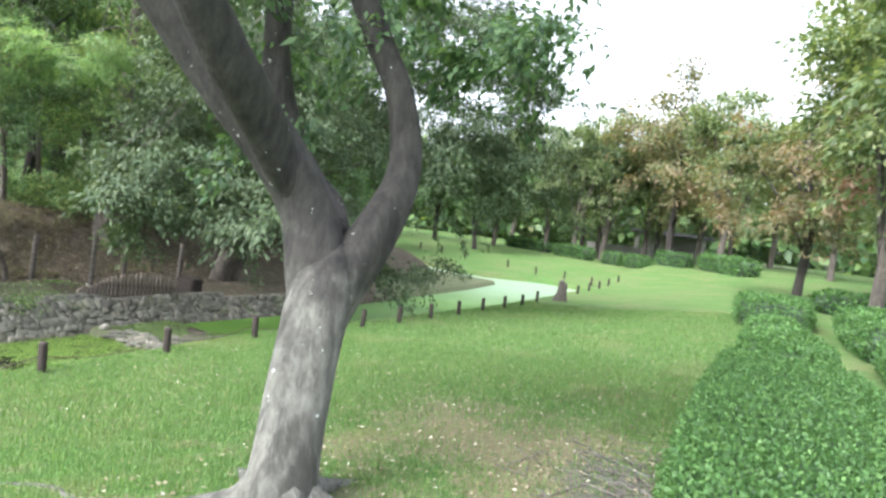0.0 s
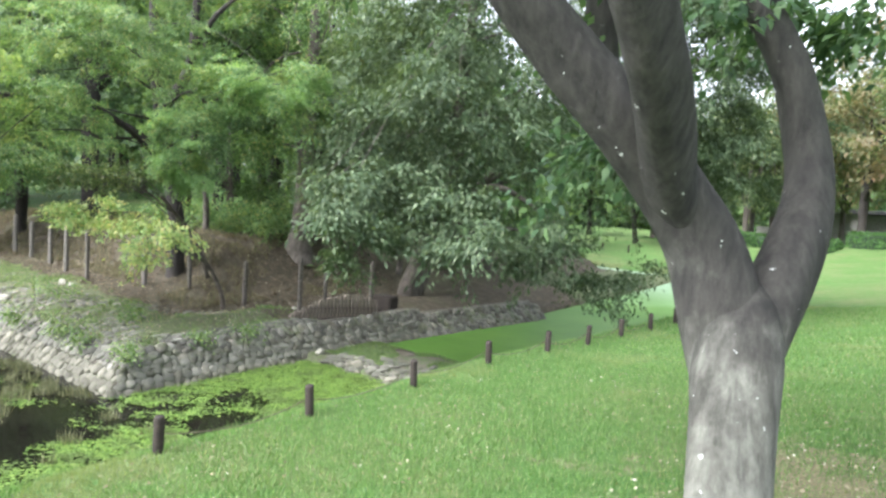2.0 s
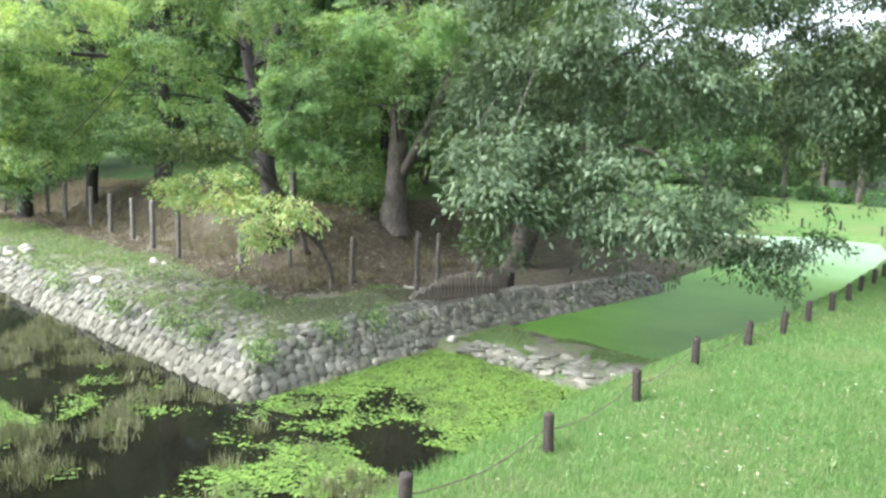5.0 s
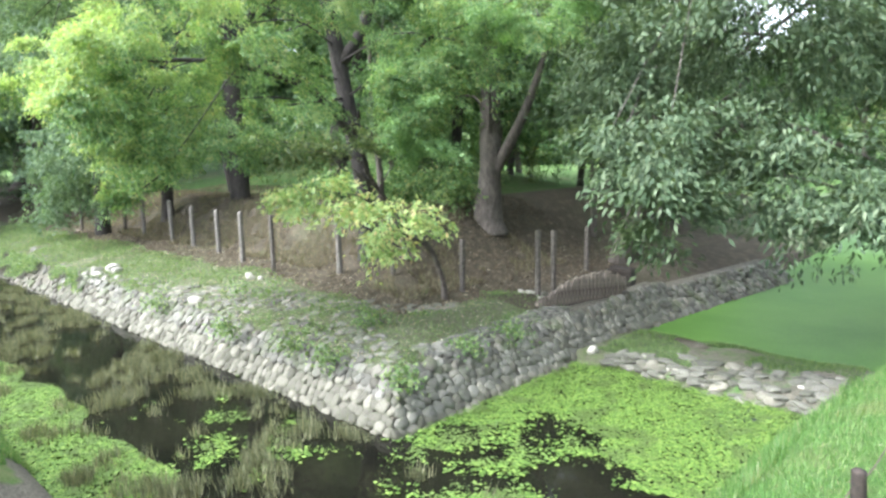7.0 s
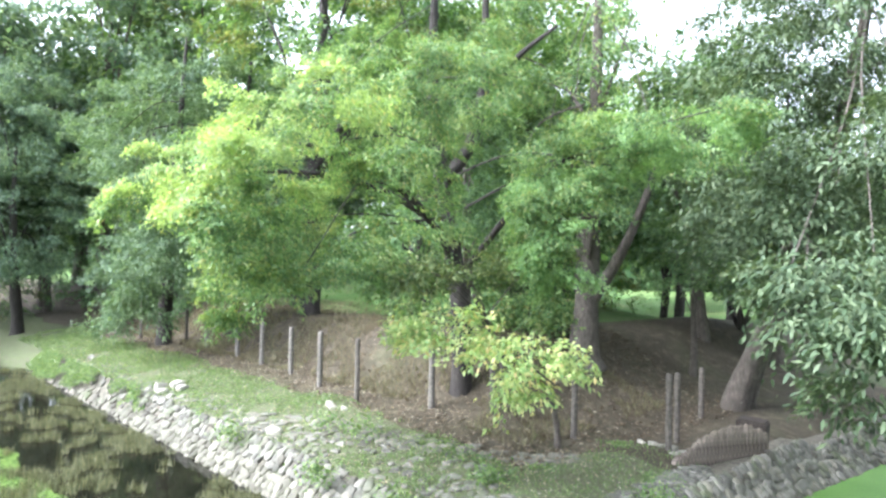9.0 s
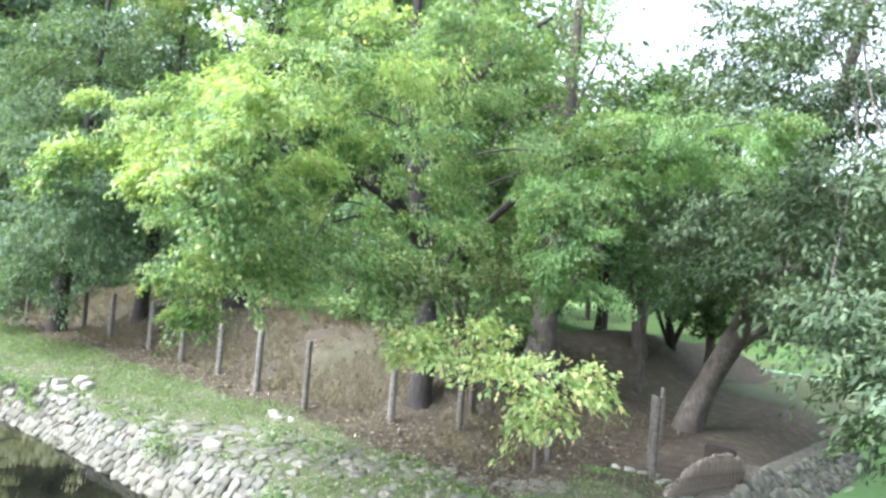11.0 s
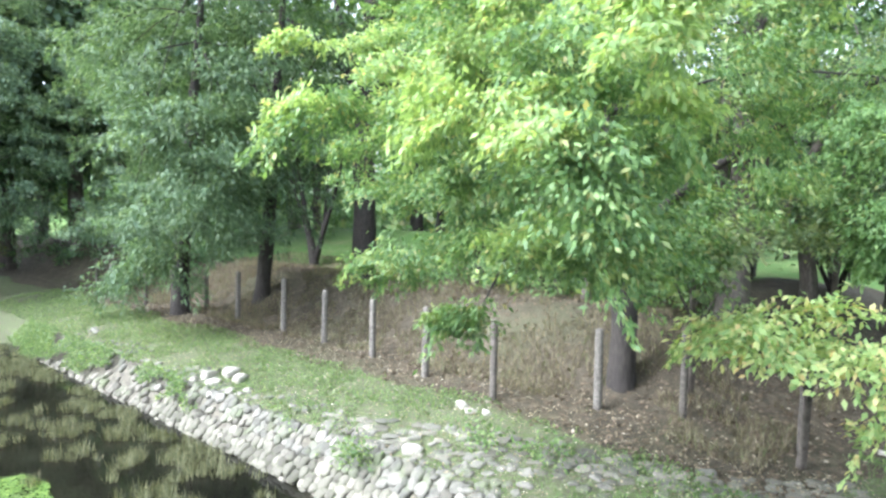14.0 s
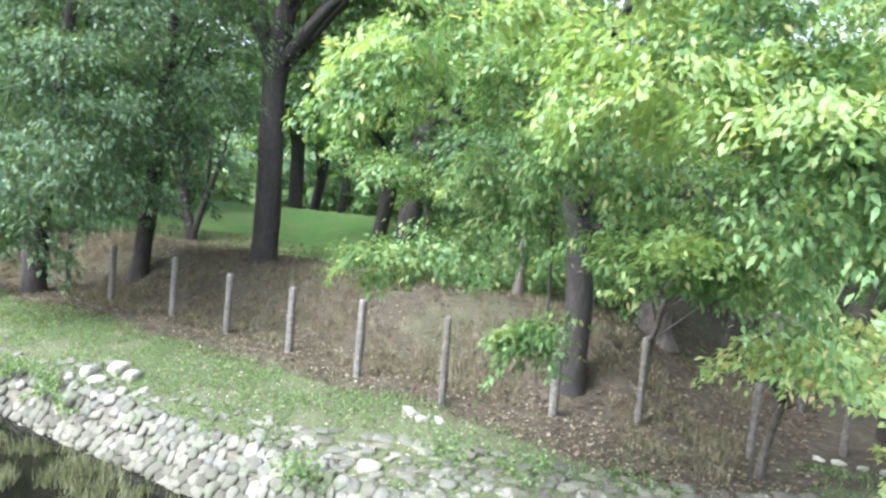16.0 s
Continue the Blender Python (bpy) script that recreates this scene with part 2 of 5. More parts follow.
M_GROUND, M_WATER, M_DUCK = ground_material(), water_material(), duckweed_material()
M_STONE = stone_material("wall_stone", [(0.0, (0.066, 0.062, 0.05)), (0.4, (0.112, 0.107, 0.089)), (0.8, (0.165, 0.157, 0.133)), (1.0, (0.235, 0.223, 0.19))])
M_STONE_DARK = stone_material("mossy_wall_stone", [(0.0, (0.075, 0.075, 0.064)), (0.5, (0.125, 0.123, 0.108)), (1.0, (0.20, 0.195, 0.175))])
M_WHITE_ROCK = stone_material("pale_rock", [(0.0, (0.13, 0.123, 0.103)), (1.0, (0.235, 0.222, 0.19))])
M_CHALK = stone_material("whitish_rock", [(0.0, (0.3, 0.29, 0.26)), (1.0, (0.44, 0.425, 0.385))])
M_MORTAR = plain_material("earth_joint", (0.05, 0.045, 0.035), (0.14, 0.13, 0.10), 12, 0.95, 0.6, 0.02)
M_POST = plain_material("dark_timber", (0.014, 0.011, 0.009), (0.042, 0.031, 0.024), 22, 0.85, 0.5)
M_FENCE = plain_material("grey_timber", (0.07, 0.064, 0.056), (0.18, 0.166, 0.147), 18, 0.9, 0.5)
M_FENCE_DARK = plain_material("dark_grey_timber", (0.05, 0.045, 0.038), (0.13, 0.115, 0.10), 18, 0.9, 0.5)
M_LOG = plain_material("weathered_logs", (0.07, 0.058, 0.048), (0.22, 0.185, 0.15), 9, 0.9, 0.6)
M_ROPE = plain_material("brown_rope", (0.06, 0.05, 0.036), (0.13, 0.105, 0.075), 40, 0.9, 0.4)
# The last two colours are the bark with shade painted in above the fork.
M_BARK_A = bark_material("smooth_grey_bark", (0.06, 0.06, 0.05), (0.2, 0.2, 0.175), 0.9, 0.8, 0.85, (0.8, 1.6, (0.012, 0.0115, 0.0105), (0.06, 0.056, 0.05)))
M_BARK_D = bark_material("dark_bark", (0.012, 0.010, 0.009), (0.05, 0.042, 0.036), 0.0, 1.4)
M_BARK_G = bark_material("grey_brown_bark", (0.045, 0.038, 0.032), (0.15, 0.13, 0.11), 0.2, 1.2)
M_CONC = plain_material("pale_concrete", (0.22, 0.215, 0.2), (0.36, 0.352, 0.328), 6, 0.85, 0.3)
M_LEAF_BRIGHT = leaf_material("yellow_green_leaf", [(0.0, (0.07, 0.135, 0.055)), (0.5, (0.13, 0.225, 0.092)), (0.88, (0.2, 0.305, 0.12)), (1.0, (0.31, 0.3, 0.14))], (1.7, 0.6, (0.30, 0.36, 0.14)))
# Yellower leaf for the broad tree's outer sprays, sunlight painted into its colour.
M_LEAF_TIP = leaf_material("sun_painted_yellow_green_leaf", [(0.0, (0.17, 0.265, 0.11)), (0.5, (0.25, 0.365, 0.155)), (0.88, (0.33, 0.43, 0.18)), (1.0, (0.42, 0.39, 0.2))], (2.0, 0.68, (0.52, 0.52, 0.26)), 0.5, 0.5)
# Lighter green copy for more of its sprays, brightened as if in sun.
M_LEAF_SUNNED = leaf_material("sun_painted_green_leaf", [(0.0, (0.115, 0.215, 0.09)), (0.5, (0.185, 0.315, 0.135)), (1.0, (0.27, 0.4, 0.18))], None, 0.5, 0.48)
M_LEAF_MID = leaf_material("mid_green_leaf", [(0.0, (0.042, 0.09, 0.036)), (0.6, (0.095, 0.175, 0.064)), (1.0, (0.165, 0.25, 0.092))], (0.4, 0.57, (0.19, 0.185, 0.075)))
M_LEAF_GREY = leaf_material("grey_green_leaf", [(0.0, (0.048, 0.09, 0.05)), (0.6, (0.1, 0.165, 0.09)), (1.0, (0.175, 0.245, 0.15))], None, 0.6, 0.4)
M_LEAF_WOOD = leaf_material("woodland_leaf", [(0.0, (0.045, 0.095, 0.048)), (0.6, (0.10, 0.18, 0.085)), (1.0, (0.165, 0.25, 0.12))], (0.35, 0.56, (0.15, 0.19, 0.08)), 0.5, 0.48)
# Grey-green leaf of the distant trees, lightened and blued to paint in haze.
M_LEAF_FAR = leaf_material("hazed_grey_green_leaf", [(0.0, (0.06, 0.105, 0.07)), (0.6, (0.12, 0.19, 0.125)), (1.0, (0.19, 0.26, 0.18))], None, 0.6, 0.45)
M_LEAF_OAK = leaf_material("dull_oak_leaf", [(0.0, (0.036, 0.066, 0.034)), (0.6, (0.078, 0.122, 0.062)), (1.0, (0.145, 0.19, 0.11))], None, 0.6, 0.28)
M_LEAF_DARK = leaf_material("dark_green_leaf", [(0.0, (0.036, 0.075, 0.040)), (0.6, (0.078, 0.148, 0.068)), (1.0, (0.135, 0.22, 0.10))], None, 0.45, 0.38)
M_LEAF_YELLOW = leaf_material("yellowing_leaf", [(0.0, (0.21, 0.34, 0.14)), (0.5, (0.35, 0.47, 0.2)), (0.88, (0.52, 0.56, 0.27)), (1.0, (0.58, 0.45, 0.24))], None, 0.5, 0.45)
M_LEAF_RUST = leaf_material("rust_tinged_leaf", [(0.0, (0.09, 0.12, 0.06)), (0.5, (0.15, 0.165, 0.085)), (1.0, (0.24, 0.19, 0.12))], (0.15, 0.5, (0.27, 0.16, 0.12)))
M_LEAF_OLIVE = leaf_material("olive_leaf", [(0.0, (0.065, 0.11, 0.048)), (0.6, (0.135, 0.19, 0.082)), (1.0, (0.23, 0.265, 0.13))])
M_HEDGE = leaf_material("hedge_leaf", [(0.0, (0.034, 0.085, 0.026)), (0.6, (0.072, 0.165, 0.046)), (1.0, (0.13, 0.245, 0.075))], None, 0.55, 0.3)
# Near-black green that paints the shade behind the hedges' leaves.
M_HEDGE_CORE = plain_material("hedge_inner_shade", (0.017, 0.032, 0.017), (0.041, 0.072, 0.038), 12, 0.9, 0.3)
M_GRASS = leaf_material("grass_blade", [(0.0, (0.055, 0.125, 0.034)), (0.6, (0.112, 0.225, 0.06)), (0.9, (0.18, 0.29, 0.10)), (1.0, (0.34, 0.32, 0.2))], (0.7, 0.56, (0.19, 0.235, 0.10)))
M_WEED = leaf_material("weed_leaf", [(0.0, (0.07, 0.125, 0.048)), (0.6, (0.13, 0.21, 0.078)), (1.0, (0.23, 0.295, 0.135))])
M_ALGAE = leaf_material("bright_water_weed", [(0.0, (0.07, 0.135, 0.028)), (0.6, (0.14, 0.24, 0.05)), (1.0, (0.24, 0.345, 0.085))], (2.5, 0.50, (0.085, 0.125, 0.04)), 0.55, 0.2)
M_REED = leaf_material("faded_reed", [(0.0, (0.05, 0.058, 0.03)), (0.5, (0.115, 0.128, 0.066)), (1.0, (0.26, 0.265, 0.155))], None, 0.6, 0.2)
M_STRAW = leaf_material("dry_grass", [(0.0, (0.07, 0.06, 0.038)), (0.5, (0.14, 0.12, 0.078)), (0.8, (0.235, 0.205, 0.135)), (1.0, (0.085, 0.13, 0.046))], None, 0.7, 0.2)
M_LAWN_LEAF = leaf_material("pale_fallen_leaf", [(0.0, (0.16, 0.125, 0.075)), (0.6, (0.27, 0.23, 0.15)), (0.95, (0.40, 0.37, 0.28)), (1.0, (0.6, 0.58, 0.5))], None, 0.7, 0.1)
M_LITTER = leaf_material("fallen_leaf", [(0.0, (0.05, 0.038, 0.025)), (0.6, (0.1, 0.077, 0.052)), (0.93, (0.18, 0.143, 0.098)), (1.0, (0.34, 0.31, 0.25))], None, 0.7, 0.1)

# ---------------- ground ----------------
WATER_Z = -1.57
POND = [(-8.25, -60), (-8.25, 4), (-8.2, 7.0), (-7.9, 9.2), (-7.6, 11), (-7.3, 16), (-7.3, 24), (-7.4, 31), (-8.3, 35.6), (-11, 36.2), (-13.7, 34.0), (-20, 35.4), (-30, 37),
        (-30, 34), (-17.3, 32.4), (-11.6, 31.6), (-11.2, 27), (-11.0, 20), (-10.8, 15), (-11.2, 12), (-11.35, 8.5), (-11.4, 4.72), (-31.5, 4.72), (-32.6, 4.2), (-32.6, 2.4), (-31.5, 1.7), (-20, 1.75), (-12.6, 1.75), (-12.4, -60)]


def outside(px, py, poly):
    """Distance to the outline, below zero inside it."""
    a = np.array(poly, float)
    b = np.roll(a, -1, 0)
    best = np.full(px.shape, 1e9)
    inside = np.zeros(px.shape, bool)
    for (x0, y0), (x1, y1) in zip(a, b):
        dx, dy = x1 - x0, y1 - y0
        t = np.clip(((px - x0) * dx + (py - y0) * dy) / (dx * dx + dy * dy), 0, 1)
        best = np.minimum(best, np.hypot(px - x0 - t * dx, py - y0 - t * dy))
        inside ^= ((y0 > py) != (y1 > py)) & (px < (x1 - x0) * (py - y0) / (y1 - y0 + 1e-12) + x0)
    return np.where(inside, -best, best)


def island(x, y):
    return (x < -10) & (y > 3.2) & (y < 34)


def land(x, y):
    """The height of the ground before the water cuts into it."""
    x, y = np.asarray(x, float), np.asarray(y, float)
    lawn = -0.66 * sstep(-1.5, 7.0, -x) - 0.12 * sstep(9, 20, y) * sstep(-1, 5, -x) - 0.55 * sstep(6.85, 8.4, -x)
    lawn = lawn + 0.75 * sstep(34, 52, y)
    near_left = 0.25 - 1.6 * sstep(-1.0, 2.0, y)
    lawn = np.where(x < -10.5, np.where(y < 20, near_left, lawn), lawn)
    d = np.minimum(y - 4.7, -11.3 - x)
    up = sstep(-13.0, -18.5, x)
    isl = np.interp(d, [0, 0.7, 1.6, 2.8, 4.0], [-1.3, -1.02, -0.82, -0.68, -0.56])
    isl = isl + up * (0.98 * sstep(3.7, 5.6, d) - 0.25 * sstep(6, 9, d) + 0.5 * sstep(12, 40, d)) - (1 - up) * 0.4 * sstep(1.5, 3.2, d)
    isl = isl + 1.15 * sstep(-18, -23, x) * sstep(7, 18, d) * (1 - sstep(20, 30, y))
    isl = isl - 0.24 * sstep(8.9, 10.6, y) * sstep(-14.6, -13.0, x)
    isl = isl - 0.8 * sstep(20, 31, y) * sstep(-34, -18, x)
    isl = np.where(y > 13, np.maximum(isl, -1.38), isl)
    out = np.where(island(x, y), isl, lawn)
    return out + 0.025 * wavy(x, y, 0.9, 1) + 0.012 * wavy(x, y, 3.1, 2)


def ground_z(x, y):
    x, y = np.asarray(x, float), np.asarray(y, float)
    d = outside(x, y, POND)
    rim = np.where(island(x, y), -1.98 + 1.5 * d, -1.55 + 1.1 * d)
    dam = (x > -11.6) & (x < -7.2) & (y > 8.3) & (y < 10.9)
    bed = np.where(dam & (d < 0.3), -1.62 + 0.17 * sstep(8.3, 8.8, y) * sstep(10.9, 10.2, y) + 0.04 * wavy(x, y, 4, 5), -2.05)
    return np.where(d < 0, np.maximum(bed, -1.66 + 1.1 * d), np.minimum(land(x, y), np.maximum(rim, bed)))


def gz(x, y):
    return float(ground_z(np.array([x]), np.array([y]))[0])


def steps(parts):
    out = [np.arange(a, b, s) for a, b, s in parts]
    return np.concatenate(out + [np.array([parts[-1][1]])])


def thin_lawn(x, y):
    """Where the lawn is worn: near the foot of the tree and along the hedge, in patches elsewhere."""
    near = 0.72 * np.exp(-(((x + 1.2) / 2.6) ** 2 + ((y - 4.2) / 3.0) ** 2)) + 0.3 * np.exp(-(((x + 3.6) / 1.6) ** 2 + ((y - 2.6) / 0.5) ** 2))
    return np.clip(near + 0.3 * wavy(x, y, 1.2, 11) + 0.16 * wavy(x, y, 4.2, 4), 0, 1)


gx = steps([(-900, -100, 100), (-100, -50, 5), (-50, -34, 0.8), (-34, -24, 0.3), (-24, -6, 0.15), (-6, 3, 0.3), (3, 12, 1), (12, 60, 6), (60, 900, 120)])
gy = steps([(-900, -60, 120), (-60, -6, 6), (-6, 0, 0.5), (0, 14, 0.15), (14, 38, 0.4), (38, 70, 2), (70, 120, 10), (120, 900, 130)])
GX, GY = np.meshgrid(gx, gy)
GZ = ground_z(GX, GY)
nx, ny = len(gx), len(gy)
idx = np.arange(nx * ny).reshape(ny, nx)
quads = np.stack([idx[:-1, :-1], idx[:-1, 1:], idx[1:, 1:], idx[1:, :-1]], -1).reshape(-1, 4)
ground_me = mesh_np("ground", np.stack([GX, GY, GZ], -1).reshape(-1, 3), quads, [M_GROUND], True)
D = np.minimum(GY - 4.7, -11.3 - GX)
ISL = island(GX, GY)
up = sstep(-13.0, -17, GX)
litter = np.where(ISL, sstep(2.1, 2.7, D + 0.25 * wavy(GX, GY, 1.1, 4)) * (1 - sstep(6.5, 8.0, D + 0.5 * wavy(GX, GY, .6, 4)) * up), 0.0)
litter = np.where(ISL & (GX > -15) & (GY > 8.6), np.maximum(litter, np.where(GY > 10, 1.0, sstep(0.55, 1.0, D))) * (1 - sstep(18, 24, GY)), litter)
weeds = np.where(ISL, 1 - litter, 0.0) * (1 - sstep(6.0, 8.0, D) * up)
pd = outside(GX, GY, POND)
bare = np.where((~ISL) & (pd > -0.5) & (pd < 0.35) & (GY < 10.5), 0.75, 0.0)
bare = np.maximum(bare, np.where((GX > -11.6) & (GX < -7.2) & (GY > 8.2) & (GY < 10.8) & (pd < 0.3), 0.4 + 0.14 * sstep(-11.0, -9.8, GX), 0.0))
bare = np.maximum(bare, np.where((GX < -12.4) & (GX > -27) & (GY < 2.1) & (GY > 1.5), 0.5, 0))
bare = np.maximum(bare, 0.55 * np.exp(-((GX + 2.5) ** 2 + (GY - 3.4) ** 2) / 0.5))
bare = np.maximum(bare, 0.8 * np.exp(-((GX + 0.7) ** 2 / 0.25 + (GY - 4.6) ** 2 / 0.9)))
thin = np.where(~ISL, thin_lawn(GX, GY), 0.0)
for key, arr in (("thin", thin), ("litter", litter), ("weeds", weeds), ("bare", bare)):
    ground_me.attributes.new(key, "FLOAT", "POINT").data.foreach_set("value", arr.astype(np.float32).ravel())
ground = tagged(new("ground", ground_me), "mown lawn, leaf-strewn bank and weedy verge", "ground", kind="structure")


def sheet(name, poly, z, mat, label):
    bm = bmesh.new()
    bm.faces.new([bm.verts.new((x, y, z)) for x, y in poly])
    ob = part(name, bm, mat)
    return tagged(ob, label, "water", kind="structure")


sheet("water", [(-5.5, -60), (-5.5, 9.6), (-12.5, 9.6), (-12.5, 6), (-33.4, 6), (-33.4, 1.2), (-14, 1.2), (-14, -60)], WATER_Z, M_WATER, "dark still ditch water with faded reeds")
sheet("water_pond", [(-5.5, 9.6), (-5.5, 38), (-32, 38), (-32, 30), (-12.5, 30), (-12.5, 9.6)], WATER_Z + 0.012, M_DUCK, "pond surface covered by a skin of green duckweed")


# ---------------- stones ----------------
def cobble(seed, flat=0.6):
    r = random.Random(seed)
    bm = bmesh.new()
    bmesh.ops.create_icosphere(bm, subdivisions=2, radius=1)
    o = Vector((r.random() * 9, r.random() * 9, r.random() * 9))
    for v in bm.verts:
        c = v.co.copy()
        k = 1 + 0.55 * noise.noise(c * 1.1 + o)
        v.co = Vector((max(-0.74, min(0.78, c.x)) * k, max(-0.74, min(0.74, c.y)) * k, max(-0.72, min(0.72, c.z)) * 1.1 * flat * (1 + 0.3 * (k - 1))))
    me = bpy.data.meshes.new("stone")
    bm.to_mesh(me)
    bm.free()
    for p in me.polygons:
        p.use_smooth = True
    me.materials.append(M_STONE)
    return me


COBBLES = [cobble(i) for i in range(12)]
DARK_COBBLES = [cobble(i + 70) for i in range(10)]
PALE_COBBLES = [cobble(i + 90) for i in range(8)]
for me in DARK_COBBLES:
    me.materials[0] = M_STONE_DARK
for me in PALE_COBBLES:
    me.materials[0] = M_WHITE_ROCK
ROCKS = [cobble(40 + i, 0.8) for i in range(4)]
for me in ROCKS:
    me.materials[0] = M_WHITE_ROCK


CHALK = [cobble(120 + i, 0.85) for i in range(4)]
for me in CHALK:
    me.materials[0] = M_CHALK


def mesh_arrays(me):
    v = np.empty(len(me.vertices) * 3, np.float32)
    me.vertices.foreach_get("co", v)
    f = np.empty(len(me.polygons) * 3, np.int32)
    me.loops.foreach_get("vertex_index", f)
    return v.reshape(-1, 3), f.reshape(-1, 3)


def joined(name, placed, mat, parent=None, label=""):
    """Many copies of small meshes, at their poses, as one mesh."""
    vs, fs, base = [], [], 0
    for me, m in placed:
        v, f = mesh_arrays(me)
        a = np.array(m)
        vs.append(v @ a[:3, :3].T + a[:3, 3])
        fs.append(f + base)
        base += len(v)
    return part_np(name, np.concatenate(vs), np.concatenate(fs), mat, parent, label, True)


def wall_run(name, start, along, inward, length, rise, label, singly, kinds):
    """A battered dry wall of cobbles: an earth core and stones set in courses on its slope."""
    start, along, inward = Vector((*start, WATER_Z - 0.12)), Vector((*along, 0)), Vector((*inward, 0))
    lean = 0.62
    slope = (inward * lean + Vector((0, 0, rise + 0.12))).normalized()
    slant = math.hypot(lean, rise + 0.12)
    out = along.cross(slope).normalized()
    if out.dot(inward) > 0:
        out = -out
    core = bmesh.new()
    top, depth = slope * slant, inward * 0.35
    ring = [start, start + top, start + top + depth, start + depth]
    a = [core.verts.new(p) for p in ring]
    b = [core.verts.new(p + along * length) for p in ring]
    for v, k in zip(a, (0, lean, lean + 0.35, 0.35)):
        v.co += along * k
    for i in range(4):
        core.faces.new((a[i], a[(i + 1) % 4], b[(i + 1) % 4], b[i]))
    core.faces.new(a), core.faces.new(b[::-1])
    wall = tagged(part(name, core, M_MORTAR), label, "stone wall", kind="structure")
    r = random.Random(name)
    rest, made, h, row = [], 0, 0.07, 0
    while h < slant + 0.02:
        s = lean * h / slant + r.uniform(-0.12, 0.02)
        tall = r.uniform(0.115, 0.165)
        while s < length:
            w = r.uniform(0.1, 0.2)
            at = start + along * (s + w / 2) + slope * (h + r.uniform(-0.02, 0.02)) + out * r.uniform(-0.01, 0.03)
            m = Matrix.Translation(at) @ Matrix((along, slope, out)).transposed().to_4x4() @ pose(0, 0, 0, r.uniform(-5, 5), r.uniform(-5, 5), r.uniform(-30, 30)) @ Matrix.Diagonal((w * 0.65, tall * r.uniform(0.62, 0.8), r.uniform(0.06, 0.095), 1))
            me = r.choice(kinds[min(row, len(kinds) - 1)] if r.random() > 0.2 else COBBLES)
            if s < singly and made < 290:
                ob = new("stone", me)
                ob.matrix_world = m
                ob.parent = wall
                made += 1
            elif r.random() > 0.03 + max(0.0, min(0.9, (s - 9) / 7 * (h / slant) * 1.6)):
                rest.append((me, m))
            s += w
        h += tall * 0.86
        row += 1
    if rest:
        for mat in (M_STONE, M_STONE_DARK, M_WHITE_ROCK):
            some = [q for q in rest if q[0].materials[0] == mat]
            if some:
                tagged(joined("stones", some, mat, wall), kind="stuff")
    return wall


wall_run("wall_south", (-11.42, 4.72), (-1, 0), (0, 1), 18.5, 0.52, "battered retaining wall of pale rounded stones above the ditch", 12, [PALE_COBBLES, COBBLES, COBBLES, COBBLES, DARK_COBBLES])
wall_run("wall_east", (-11.38, 4.70), (0.02, 0.9998), (-0.9998, 0.02), 7.6, 0.54, "battered retaining wall of grey rounded stones by the pond", 9, [PALE_COBBLES, COBBLES, DARK_COBBLES])
wall_run("wall_pond", (-11.26, 11.3), (0.13, 0.9915), (-0.9915, 0.13), 5.4, 0.44, "low stone edging of the duckweed pond", 0, [COBBLES, DARK_COBBLES])

def smooth_path(points, n):
    """Evenly spaced points along a line of (x, y)."""
    p = np.array(points, float)
    t = np.concatenate([[0], np.cumsum(np.hypot(*np.diff(p, axis=0).T))])
    u = np.linspace(0, t[-1], n)
    return np.stack([np.interp(u, t, p[:, 0]), np.interp(u, t, p[:, 1])], -1)


# flat stones set in the slope above the wall
r = random.Random(5)
flat, plain = [], []
for i in range(1000):
    x, d = r.uniform(-29, -11.8), r.uniform(0.6, 2.1)
    y = 4.7 + d
    if -11.3 - x < d:
        continue
    edge = 1.15 + 0.8 * max(0, 1 - abs(x + 15.2) / 4.5)
    if d > edge + 0.2 * math.sin(x * 2.1) or r.random() < 0.3 + 0.25 * math.sin(x * 1.3 + d * 3):
        continue
    (flat if r.random() < 0.75 else plain).append((r.choice(COBBLES), pose(x, y, gz(x, y) - 0.002, r.uniform(-8, 8) + 10, r.uniform(-8, 8), r.uniform(-40, 40)) @ Matrix.Diagonal((r.uniform(0.06, 0.135), r.uniform(0.05, 0.09), 0.05, 1))))
for i in range(260):
    y = r.uniform(6.0, 9.6)
    x = -11.98 - r.uniform(0, 0.35)
    flat.append((r.choice(COBBLES), pose(x, y, gz(x, y) + 0.005, r.uniform(-8, 8), r.uniform(-8, 8), r.uniform(0, 180)) @ Matrix.Diagonal((r.uniform(0.08, 0.16), r.uniform(0.07, 0.12), 0.05, 1))))
for part_of, mat in ((flat, M_STONE_DARK), (plain, M_STONE_DARK)):
    tagged(joined("slope_paving", part_of, mat), "weathered flat stones pressed into the weedy slope", "stone paving", kind="stuff")
